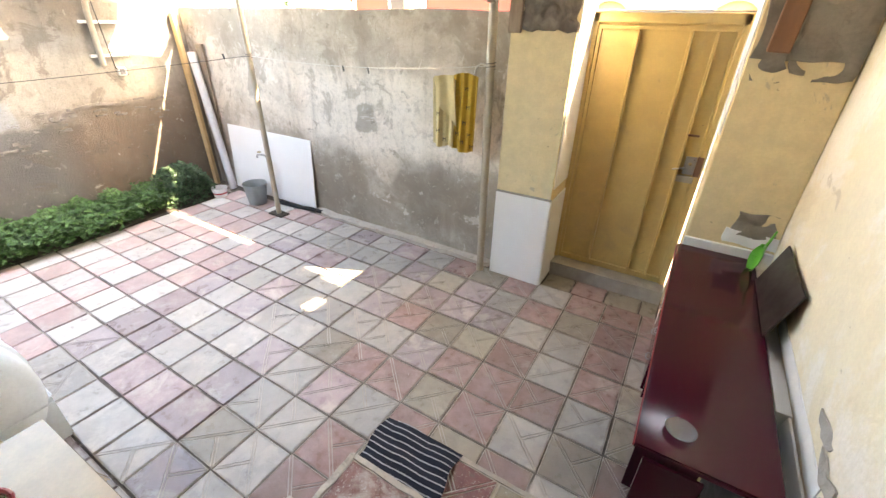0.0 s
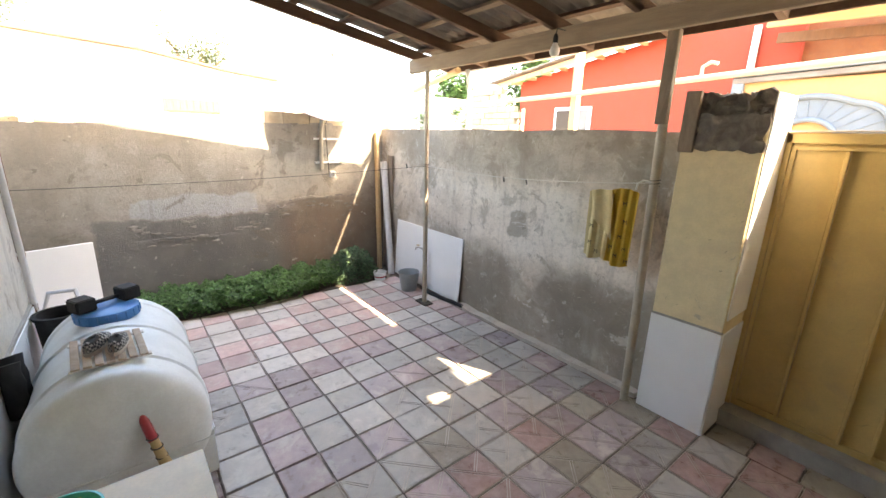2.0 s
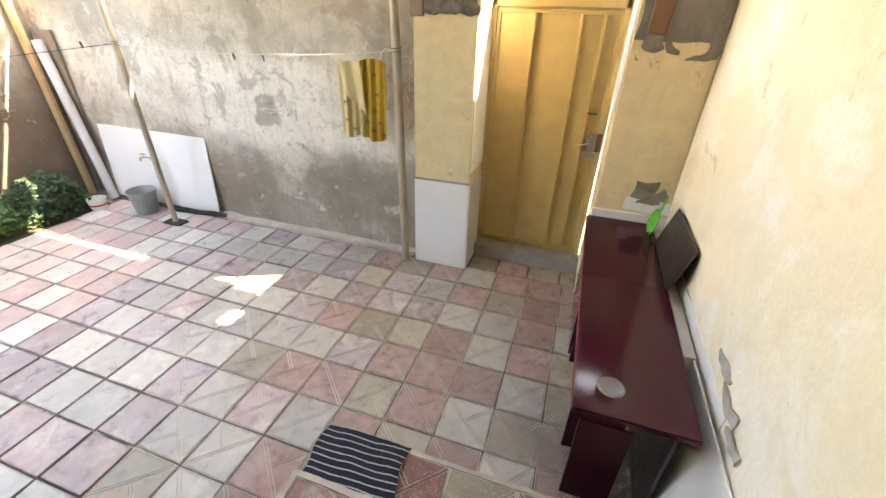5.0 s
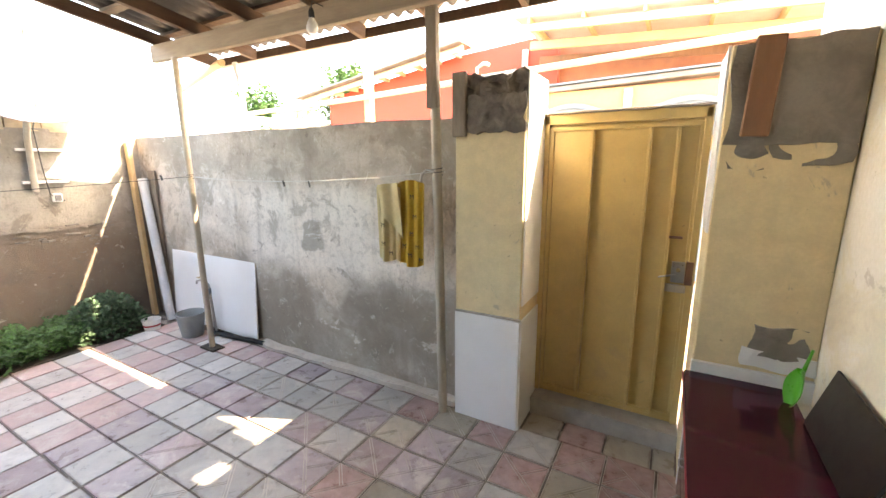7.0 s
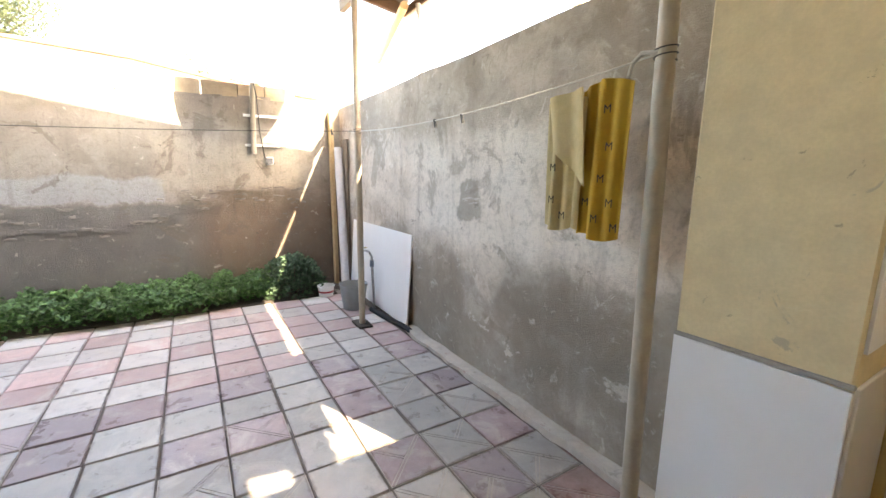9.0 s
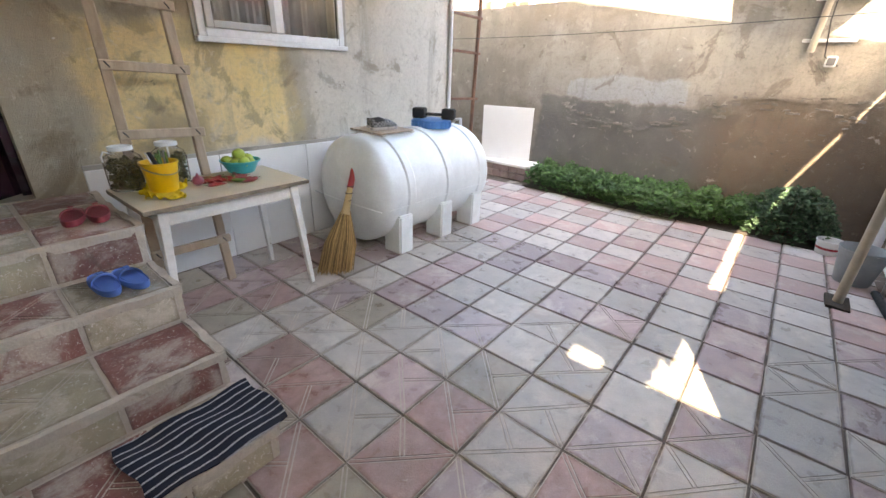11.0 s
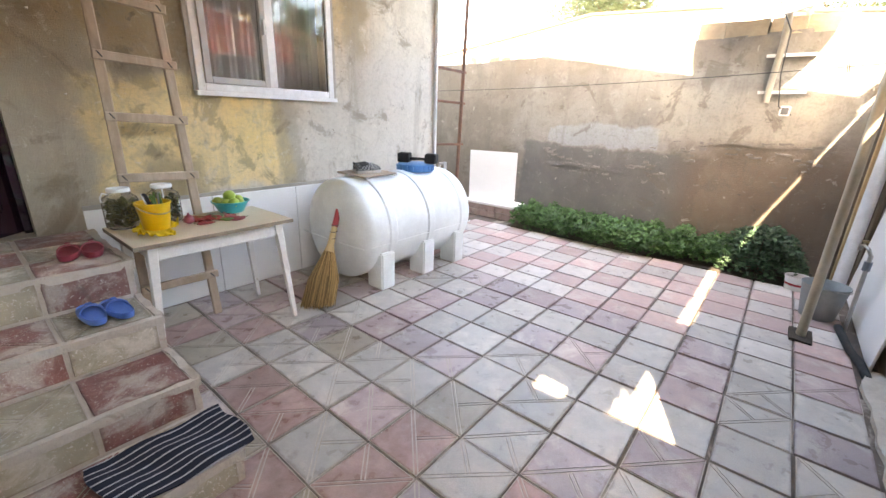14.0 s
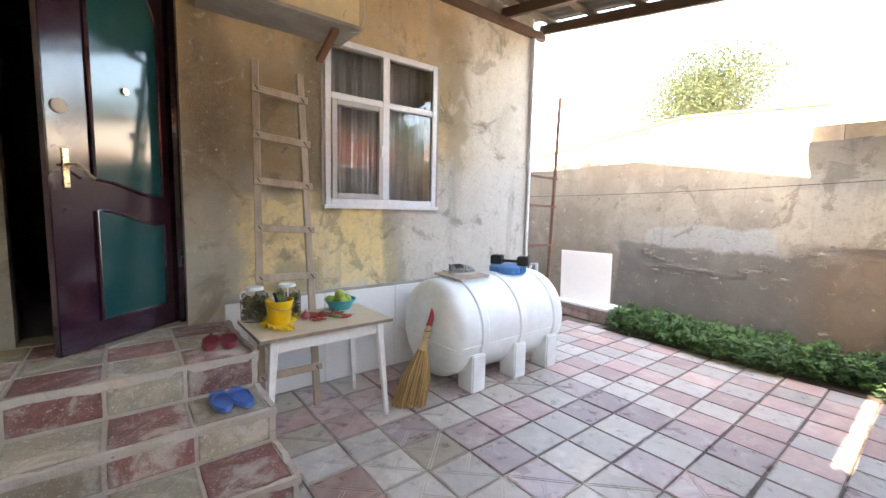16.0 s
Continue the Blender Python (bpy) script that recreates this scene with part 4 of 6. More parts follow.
part("window_sill", box((-W2 - 0.02, 0.02, -0.035), (W2 + 0.02, 0.085, 0.0), 0.004), M["pvcwin"], win, "chipped white sill")
part("filler_line", rough_block((-W2 - 0.03, 0.03, -0.03), (-W2, 0.05, HH + 0.02), 0.008, 10, 9, 1), M["cement"], win)
part("filler_line", rough_block((W2, 0.03, -0.03), (W2 + 0.03, 0.05, HH + 0.02), 0.008, 10, 9, 4), M["cement"], win)
cur = sheet(lambda u, v: Vector((-0.7 + 1.4 * u, 0.02 * math.sin(u * 60) + 0.012 * math.sin(u * 143 + v), 1.5 * v)), 120, 4)
solid("curtain", cur, M["curtain"], "pleated sheer grey curtain behind the window", "curtain", m=pose(-1.245, 0.24, 1.6), smooth=True)

# shelf-like box above the ladder
boxy = thing("wall_box", pose(-0.26, 0.522, 2.98), "yellowed box shelf on wooden brackets above the ladder", "wall box")
part("case", box((-0.5, 0.0, 0.03), (0.55, 0.42, 0.45), 0.006), M["yellow"], boxy)
part("bottom", box((-0.52, 0.0, 0.0), (0.57, 0.44, 0.028), 0.004), M["cement"], boxy, "grey underside board")
for x in (-0.33,):
    part("bracket", bar((x, 0.02, -0.16), (x, 0.36, -0.015), 0.06, 0.04, 0.004), M["plankbrown"], boxy, "brown wooden strut")
part("cable", sweep([(-0.525, 0.43, 0.35), (-0.535, 0.44, 0.1), (-0.5, 0.43, -0.01), (-0.44, 0.4, -0.02)], 0.006, 6), M["rope"], boxy)

for x, z in ((0.18, 2.62), (0.12, 1.55), (0.2, 2.0), (-0.5, 2.55)):
    solid("wall_nail", sweep([(0, 0, 0), (0, 0.03, 0.004), (0.012, 0.04, 0.0)], 0.004, 6), M["rope"], "small bent nail in the house wall", "nail", "wall nails", m=pose(x, HOUSE_Y - 0.003, z))

# ---- steps ----
steps = thing("steps", pose(1.02, 1.4, 0), "four tiled cement steps up to the house door, worn at the edges", "steps", kind="structure")
LEV = ((2.55, 0.155), (2.17, 0.325), (1.79, 0.505), (1.42, 0.70))
prev = None
sx0, sx1 = 0.165, 1.93
for k, (yf, z) in enumerate(LEV):
    yb = LEV[k + 1][0] if k < 3 else 0.53
    bm = rough_block((sx0 - 1.02, yb - 1.4 - 0.002, -0.02), (sx1 - 1.02, yf - 1.4 - 0.004, z - 0.009), 0.009, 14, 11, k)
    part("step", bm, M["lip"], steps, "cement step body")


# ---- things by the house ----
def table():
    t = thing("table", pose(-0.335, 1.11, 0, 0, 0, 0.8), "small white-legged wooden table with a pale laminate top", "table")
    part("tabletop", box((-0.48, -0.29, 0.738), (0.48, 0.29, 0.765), 0.003), M["tabletop"], t, "stained pale laminate top")
    for a, b in (((-0.481, -0.291, 0.740), (-0.4765, 0.291, 0.763)), ((0.4765, -0.291, 0.740), (0.481, 0.291, 0.763)),
                 ((-0.476, 0.2865, 0.740), (0.476, 0.291, 0.763)), ((-0.476, -0.291, 0.740), (0.476, -0.2865, 0.763))):
        part("edge_strip", box(a, b), M["plank"], t, "dark worn edge")
    for y in (-0.23, 0.23):
        part("apron", box((-0.37, y - 0.01, 0.648), (0.37, y + 0.01, 0.737), 0.003), M["whitewood"], t)
    for x in (-0.38, 0.38):
        part("apron", box((x - 0.01, -0.218, 0.648), (x + 0.01, 0.218, 0.737), 0.003), M["whitewood"], t)
    for x in (-1, 1):
        for y in (-1, 1):
            bm = bmesh.new()
            top, low = Vector((x * 0.385, y * 0.235, 0.737)), Vector((x * 0.44, y * 0.275, 0.0))
            for p, w in ((low, 0.014), (top, 0.026)):
                for dx, dy in ((-1, -1), (1, -1), (1, 1), (-1, 1)):
                    bm.verts.new(p + Vector((dx * w, dy * w, 0)))
            bm.verts.ensure_lookup_table()
            v = bm.verts
            for f in ((3, 2, 1, 0), (4, 5, 6, 7), (0, 1, 5, 4), (1, 2, 6, 5), (2, 3, 7, 6), (3, 0, 4, 7)):
                bm.faces.new([v[i] for i in f])
            bmesh.ops.bevel(bm, geom=bm.edges[:], offset=0.003, segments=1, affect="EDGES")
            part("leg", bm, M["whitewood"], t, "tapered white leg")
    return t


table()
TOP = 0.765


def jar(x, y, turn):
    j = thing("pickle_jar", pose(x, y, TOP, 0, 0, turn), "big glass jar of dark pickled peppers with a white lid", "jar", "pickle jars")
    part("glass", lathe([(0, 0), (0.085, 0.002), (0.094, 0.012), (0.096, 0.05), (0.096, 0.16), (0.088, 0.19), (0.06, 0.21), (0.056, 0.235), (0.053, 0.235),
                         (0.056, 0.208), (0.084, 0.188), (0.091, 0.16), (0.091, 0.05), (0.088, 0.014), (0, 0.008)], 32), M["glass"], j, "clear glass", True)
    bm = bmesh.new()
    rnd = random.Random(int(turn) + 3)
    for i in range(190):
        a, r = rnd.random() * 6.28, 0.078 * rnd.random() ** 0.3
        c = Vector((r * math.cos(a), r * math.sin(a), 0.024 + 0.15 * rnd.random()))
        d = Vector((rnd.uniform(-1, 1), rnd.uniform(-1, 1), rnd.uniform(-0.7, 0.7))).normalized() * 0.018
        rod(c - d, c + d, 0.011, 0.005, 7, bm)
    part("peppers", bm, M["pickle"], j, "dark brined peppers")
    part("lid", lathe([(0, 0.244), (0.048, 0.244), (0.05, 0.248), (0.057, 0.248), (0.0595, 0.245), (0.0605, 0.226), (0.057, 0.226)], 28), M["white"], j, "white plastic lid", True)
    part("carry_strap", sweep([(0.06, 0.0, 0.215), (0.085, 0.0, 0.225), (0.1, 0.0, 0.2), (0.098, 0, 0.17)], 0.005, 6), M["white"], j)


jar(0.045, 0.895, 10)
jar(-0.19, 0.885, 75)

bucket = thing("yellow_bucket", pose(-0.075, 1.075, TOP + 0.006, 0, 0, 15), "small yellow plastic bucket full of cutlery and green peppers", "bucket")
part("pail", lathe([(0, 0.0), (0.068, 0.0), (0.072, 0.006), (0.092, 0.155), (0.098, 0.157), (0.098, 0.168), (0.09, 0.168), (0.068, 0.012), (0, 0.01)], 32), M["yellowplastic"], bucket, smooth=True)
part("bail", sweep([(0.097 * math.cos(a), 0.097 * math.sin(a), 0.15 - 0.045 * math.sin(a)) for a in np.linspace(0, math.pi, 16)], 0.0035, 6), M["steel"], bucket, "wire handle")
rnd = random.Random(5)
for i in range(9):
    a = rnd.random() * 6.28
    p = Vector((0.05 * math.cos(a), 0.05 * math.sin(a), 0.06))
    q = p * 0.4 + Vector((rnd.uniform(-0.05, 0.05), rnd.uniform(-0.05, 0.05), 0.19))
    part("knife" if i % 2 else "pepper", bar(p, q, 0.016, 0.006, 0.001) if i % 2 else rod(p, q, 0.012, 0.004, 8), M["steel" if i % 2 else "chiligreen"], bucket)
part("black_handle", bar((0.02, 0.03, 0.12), (0.075, 0.06, 0.235), 0.024, 0.014, 0.004), M["black"], bucket, "black knife handle")


def rag(u, v):
    x, y = (u - 0.5) * 0.29, (v - 0.5) * 0.2
    d = math.hypot(x * 0.9, y)
    fold = 0.035 * max(0.0, d - 0.075) / 0.1 * (0.4 + math.sin(13 * u + 6 * v) * 0.5 + 0.5 * math.sin(27 * v - 14 * u) + 0.3 * math.sin(41 * u + 33 * v))
    pull = 1 + 0.22 * math.sin(3 * math.atan2(y, x) + 0.6)
    return Vector((x * pull, y * pull, 0.001 + max(0.0, fold)))


solid("wiping_cloth", thicken(sheet(rag, 40, 30), 0.0025), M["yellowcloth"], "crumpled yellow wiping cloth under the bucket", "cloth", m=pose(-0.055, 1.11, TOP + 0.003, 0, 0, 70), smooth=True)

bowl = thing("turquoise_bowl", pose(-0.61, 0.905, TOP, 0, 0, 0), "turquoise plastic bowl holding green apples", "bowl")
part("basin", lathe([(0, 0), (0.075, 0), (0.085, 0.006), (0.12, 0.075), (0.13, 0.078), (0.131, 0.085), (0.122, 0.086), (0.08, 0.012), (0, 0.01)], 36), M["turquoise"], bowl, smooth=True)
for x, y, z, r in ((0.045, 0.03, 0.06, 0.038), (-0.045, 0.035, 0.06, 0.037), (0.0, -0.055, 0.06, 0.039), (0.075, -0.035, 0.075, 0.034), (-0.07, -0.035, 0.074, 0.035), (0.005, 0.005, 0.118, 0.038), (0.01, 0.08, 0.078, 0.034)):
    r *= 1.13
    prof = [(0, -0.8 * r), (0.25 * r, -0.9 * r), (0.62 * r, -0.75 * r), (0.95 * r, -0.2 * r), (r, 0.15 * r), (0.85 * r, 0.6 * r), (0.5 * r, 0.88 * r), (0.2 * r, 0.84 * r), (0, 0.7 * r)]
    ap = thing("apple", pose(-0.61 + x, 0.905 + y, TOP + z, rnd.uniform(-30, 30), rnd.uniform(-30, 30), 0), "small yellow-green apple heaped in the bowl", "apple", "apples in the bowl")
    part("flesh", lathe(prof, 20), M["apple"], ap, smooth=True)
    part("stalk", rod((0, 0, 0.7 * r), (0.004, 0, 1.05 * r), 0.0018, n=6), M["bark"], ap)


def chilli(x, y, turn, length, material, name, label):
    pts = [Vector((length * (u - 0.5), 0.02 * math.sin(u * 2.6), 0.012)) for u in np.linspace(0, 1, 9)]
    c = thing(name, pose(x, y, TOP, 0, 0, turn), label, "pepper", "peppers on the table")
    part("pod", sweep(pts, [0.006, 0.011, 0.012, 0.0125, 0.012, 0.011, 0.009, 0.006, 0.002], 8), material, c, smooth=True)
    part("stem", sweep([pts[0], pts[0] + Vector((-0.02, 0.004, 0.006))], 0.002, 5), M["chiligreen"], c)


for i in range(26):
    red = i % 5 != 0
    chilli(-0.41 + rnd.uniform(-0.13, 0.12), 1.085 + rnd.uniform(-0.1, 0.1), rnd.uniform(0, 360), rnd.uniform(0.08, 0.13),
           M["chilired" if red else "chiligreen"], "chilli_pepper", "dried dark-red chilli pepper on the table" if red else "thin green chilli pepper on the table")
on = lathe([(0, 0), (0.012, 0.001), (0.03, 0.014), (0.034, 0.03), (0.026, 0.048), (0.008, 0.062), (0.004, 0.075), (0, 0.076)], 20)
solid("red_onion", on, M["onion"], "small red onion beside the yellow bucket", "onion", m=pose(-0.26, 1.075, TOP), smooth=True)

# ladder
ladder = thing("ladder", pose(-0.185, 0.89, 0), "raw wooden ladder leaning against the house wall", "ladder")
L0, L1 = Vector((0.2, 0.03, 0.0)), Vector((0.115, -0.315, 2.70))
R0, R1 = Vector((-0.22, 0.03, 0.0)), Vector((-0.225, -0.315, 2.66))
part("rail", bar(L0, L1, 0.055, 0.036, 0.005), M["ladder"], ladder)
part("rail", bar(R0, R1, 0.055, 0.036, 0.005), M["ladder"], ladder)
for z in (0.32, 0.68, 1.05, 1.42, 1.77, 2.11, 2.46):
    u = z / 2.68
    p, q = L0.lerp(L1, u), R0.lerp(R1, u)
    off = Vector((0, 0.028, 0))
    rung = part("rung", bar(p + off + Vector((0.035, 0, 0)), q + off - Vector((0.045, 0, 0)), 0.026, 0.055, 0.005), M["ladder"], ladder)
    for e in (p, q):
        part("nail", sweep([e + Vector((0.012, 0.045, 0.018)), e + Vector((0.0, 0.05, 0)), e + Vector((-0.01, 0.046, -0.014))], 0.004, 5), M["wire"], rung)

# water tank
tank = thing("water_tank", pose(-2.14, 1.06, 0), "white plastic horizontal water tank on moulded feet", "water tank")
R = 0.455
prof = []
L = 0.79
for u in np.linspace(0, 1, 12):
    prof.append((R * math.sin(u * math.pi / 2) ** 0.62 if u else 0.0, -L + 0.15 * (1 - math.cos(u * math.pi / 2)) ** 1.0 - 0.0))
body = list(prof)
for x in (-0.56, -0.06, 0.44):
    body += [(R, x - 0.05), (R + 0.012, x - 0.035), (R + 0.012, x + 0.035), (R, x + 0.05)]
body += [(r, -z) for r, z in prof[::-1]]
turn = Matrix.Translation((0, 0, 0.5)) @ Matrix.Rotation(radians(90), 4, "Y")
part("barrel", lathe(body, 56, m=turn), M["tank"], tank, smooth=True)
seam = [Vector((-L + 0.004 + x, 0, 0)) for x in (0,)]
part("seam", sweep([(L - 0.02 + 0.02 * math.cos(a) ** 2, 0.45 * math.sin(a), 0.42) for a in np.linspace(-1.35, 1.35, 20)], 0.005, 6), M["tank"], tank)
part("front_seam", sweep([(x, 0.448 + 0.003, 0.42) for x in np.linspace(-0.7, 0.7, 12)], 0.005, 6), M["tank"], tank)
for x in (0.51, -0.03, -0.51):
    for y in (-0.36, 0.36):
        part("foot", box((x - 0.08, y - 0.1, 0.0), (x + 0.08, y + 0.1, 0.34), 0.012, seg=2), M["tank"], tank, "moulded white foot")
hatch = thing("tank_lid", pose(-2.45, 1.05, 0.945), "blue round plastic lid on the water tank", "lid")
part("cap", lathe([(0.0, 0.075), (0.17, 0.075), (0.185, 0.068), (0.19, 0.03), (0.19, 0.0), (0.0, 0.0)], 40), M["blue"], hatch, smooth=True)
for a in range(20):
    an = a * math.pi / 10
    part("rib", box((0.188, -0.008, 0.01), (0.196, 0.008, 0.06), m=Matrix.Rotation(an, 4, "Z")), M["blue"], hatch)
db = thing("dumbbell", pose(-2.49, 1.05, 1.055, 0, 0, 118), "black block dumbbell weighing down the blue lid", "dumbbell")
part("grip", rod((-0.1, 0, 0.005), (0.1, 0, 0.005), 0.015), M["black"], db, smooth=True)
for x in (-0.145, 0.145):
    part("block", box((x - 0.06, -0.065, -0.033), (x + 0.06, 0.065, 0.062), 0.008, seg=2), M["black"], db)

rack = thing("slatted_rack", pose(-1.81, 1.05, 0.957, -2, 0, 4), "weathered slatted board lying on the water tank", "rack")
for i in range(7):
    part("slat", box((-0.2, -0.17 + i * 0.052, 0.012), (0.22, -0.13 + i * 0.052, 0.024), 0.002), M["ladder"], rack)
for x in (-0.17, 0.19):
    part("cleat", box((x - 0.02, -0.18, 0.0), (x + 0.02, 0.2, 0.0115), 0.002), M["whitewood"], rack)


def sneaker(x, y, turn):
    s = thing("sneaker", pose(x, y, 0.981, 0, 0, turn), "grey and black patterned canvas sneaker on the slatted board", "shoe", "pair of sneakers")
    n = 18
    def half(u):
        return 0.028 + 0.016 * math.sin(math.pi * min(1, u * 1.15)) + (0.006 if u > 0.55 else 0)
    out = [(u * 0.27 - 0.135, half(u) * math.sqrt(max(0, 1 - abs(2 * u - 1) ** 6))) for u in np.linspace(0, 1, n)]
    ring = out + [(a, -b) for a, b in out[-2:0:-1]]
    bm = bmesh.new()
    rows = []
    for z, k in ((0, 0.94), (0.012, 1.0), (0.024, 1.0)):
        rows.append([bm.verts.new((a, b * k, z)) for a, b in ring])
    for a, b in zip(rows, rows[1:]):
        for i in range(len(a)):
            bm.faces.new((a[i], a[(i + 1) % len(a)], b[(i + 1) % len(a)], b[i]))
    bm.faces.new(rows[0][::-1])
    bm.faces.new(rows[-1])
    part("sole", bm, M["sole"], s, "pale rubber sole")
    def f(u, v):
        uu = u * 0.26 - 0.13
        top = 0.035 + 0.05 * (1 if u < 0.45 else math.cos((u - 0.45) / 0.55 * math.pi / 2) ** 0.8)
        a = math.pi * v
        w = half(u) * math.sqrt(max(0.02, 1 - abs(2 * u - 1) ** 6))
        gap = 0.55 if 0.12 < u < 0.5 else 1.0
        return Vector((uu, w * math.cos(a), 0.024 + (top - 0.024) * math.sin(a) ** 0.7 * (gap if abs(v - 0.5) < 0.22 else 1)))
    part("upper", sheet(f, 26, 16), M["sneaker"], s, "black-and-white woven upper", True)
    part("collar", sweep([(-0.055 + 0.045 * math.cos(a), 0.022 * math.sin(a), 0.072 + 0.006 * math.cos(a)) for a in np.linspace(0, 2 * math.pi, 18)], 0.011, 8), M["black"], s, "padded black collar", True)
    # flat black disc in place of the shaded inside of the shoe
    part("opening_shade", lathe([(0, 0.074), (0.9, 0.074), (1.0, 0.07)], 18, m=Matrix.Translation((-0.055, 0, 0)) @ Matrix.Diagonal((0.046, 0.023, 1, 1))), M["black"], s, "black disc for the shade in the opening")
    part("lace", bar((0.02, -0.014, 0.083), (0.05, 0.014, 0.074), 0.006, 0.004, 0.001), M["sole"], s, "pale lace")


m_, n_, l_, b_ = nodes_of("checked_canvas")
ck = n_.new("ShaderNodeTexChecker")
ck.inputs["Scale"].default_value = 70
ck.inputs["Color1"].default_value, ck.inputs["Color2"].default_value = (0.012, 0.012, 0.014, 1), (0.34, 0.34, 0.33, 1)
l_.new(n_.new("ShaderNodeTexCoord").outputs["Object"], ck.inputs[0])
l_.new(ck.outputs[0], b_.inputs["Base Color"])
b_.inputs["Roughness"].default_value = 0.9
M["sneaker"] = m_
sneaker(-1.77, 1.11, 170)
sneaker(-1.83, 1.01, 158)

# broom
broom = thing("broom", pose(-0.97, 1.40, 0.0), "straw hand broom with a red taped handle leaning on the tank", "broom")
tip_b = Vector((-0.49, -0.265, 0.85))
bend = Vector((-0.27, -0.165, 0.455))
wide = Vector((0.78, -0.62, 0))


def on_stem(u):
    """A place along the bowed stem, from the foot (0) to the top (1)."""
    mid = bend * 2 - tip_b * 0.5
    return mid * (2 * u * (1 - u)) + tip_b * (u * u)


part("handle", sweep([on_stem(u) for u in (0.64, 0.75, 0.9, 1.0)], [0.026, 0.025, 0.025, 0.026], 12), M["red"], broom, "red taped handle", True)
part("stem", sweep([on_stem(u) for u in (0.42, 0.48, 0.54, 0.6, 0.65, 0.71)], [0.042, 0.03, 0.027, 0.024, 0.023, 0.02], 14), M["strawpale"], broom, "pale bound stems", True)
for u in (0.48, 0.54, 0.6, 0.66):
    part("binding", sweep([on_stem(u) + Vector((0.028 * math.cos(a), 0.028 * math.sin(a), 0)) for a in np.linspace(0, 6.3, 14)], 0.004, 5), M["wire"], broom)
bm = bmesh.new()
rnd = random.Random(11)
thin = Vector((0.62, 0.78, 0))
for i in range(700):
    a, r = rnd.random() * 6.28, math.sqrt(rnd.random())
    top = on_stem(0.45) + wide * (0.034 * r * math.cos(a)) + Vector((0, 0, 0.028 * r * math.sin(a)))
    low = wide * (0.135 * r * math.cos(a)) + thin * (0.045 * r * math.sin(a) + rnd.uniform(-0.05, 0.01)) + Vector((0, 0, 0.004 + 0.03 * rnd.random()))
    mid = on_stem(0.2) + wide * (0.125 * r * math.cos(a)) + Vector((0, 0, 0.045 * r * math.sin(a)))
    sweep([top, mid, low], [0.0034, 0.003, 0.0016], 3, bm)
part("bristles", bm, M["straw"], broom, "spread golden straw")

# things behind the tank
bb = thing("black_tub", pose(-3.07, 0.715, 0.0), "black rubber tub wedged behind the water tank", "tub")
part("shell", lathe([(0, 0), (0.12, 0), (0.15, 0.8), (0.165, 0.805), (0.165, 0.83), (0.14, 0.83), (0.11, 0.02), (0, 0.02)], 28), M["black"], bb, smooth=True)
for i, x in enumerate((-1.93, -2.06)):
    b = thing("rubber_boot", pose(x - 0.05, 0.592, 0.585, 0, 4, 176 + 8 * i), "black rubber boot tucked behind the tank", "boot", "rubber boots")
    part("shaft", sweep([(0.0, 0.0, 0.0), (0.005, 0.004, 0.07), (-0.012, 0.0, 0.14), (0.012, 0.008, 0.2), (0.0, 0.012, 0.27), (0.016, 0.02, 0.33)],
                        [0.05, 0.058, 0.05, 0.06, 0.054, 0.066], 16), M["black"], b, "creased rubber shaft", True)
    part("toe", sweep([(0.0, 0, 0.03), (0.08, 0, 0.04), (0.15, 0, 0.03), (0.18, 0, 0.02)], [0.055, 0.05, 0.045, 0.02], 12), M["black"], b, smooth=True)

# slippers
def slide(x, y, z, turn, material, label, group, name):
    s = thing(name, pose(x, y, z, 0, 0, turn), label, "slipper", group)
    half = lambda u: 0.037 + 0.01 * math.sin(math.pi * (u - 0.1)) + 0.006 * u
    us = [0.5 - 0.5 * math.cos(math.pi * q / 25) for q in range(26)]
    out = [(u * 0.27 - 0.135, half(u) * math.sqrt(max(0, 1 - abs(2 * u - 1) ** 5))) for u in us]
    ring = out + [(a, -b) for a, b in out[-2:0:-1]]
    bm = bmesh.new()
    rows = [[bm.verts.new((a, b * k, zz + 0.008 * max(0, -a / 0.13))) for a, b in ring] for zz, k in ((0, 0.92), (0.01, 1), (0.024, 1.0), (0.03, 0.96), (0.024, 0.88))]
    for a, b in zip(rows, rows[1:]):
        for i in range(len(a)):
            bm.faces.new((a[i], a[(i + 1) % len(a)], b[(i + 1) % len(a)], b[i]))
    bm.faces.new(rows[0][::-1])
    bm.faces.new(rows[-1])
    part("sole", bm, material, s, smooth=True)
    def f(u, v):
        uu = -0.005 + 0.075 * u
        a = math.pi * v
        w = half((uu + 0.135) / 0.27) * math.sqrt(max(0.05, 1 - abs(2 * (uu + 0.135) / 0.27 - 1) ** 5)) * 1.02
        cut = 0.012 * math.sin(a) * (1 - 2 * u)
        return Vector((uu + cut, w * math.cos(a), 0.016 + (0.05 - 0.014 * u) * math.sin(a) ** 0.75))
    part("strap", thicken(sheet(f, 10, 18), 0.005), material, s, "moulded strap", True)
    part("insole", lathe([(0, 0.0275), (0.9, 0.0275), (1.0, 0.0245)], 24, m=Matrix.Translation((0.0, 0, 0.001)) @ Matrix.Diagonal((0.12, 0.036, 1, 1))), material, s, "ribbed footbed")
    part("badge", box((0.02, -0.012, 0.064), (0.042, 0.012, 0.07), 0.002), material, s)


slide(0.295, 1.6, 0.507, 277, M["slipperblue"], "blue rubber slide on the tiled step", "blue slippers", "slipper")
slide(0.393, 1.588, 0.507, 271, M["slipperblue"], "blue rubber slide on the tiled step", "blue slippers", "slipper")
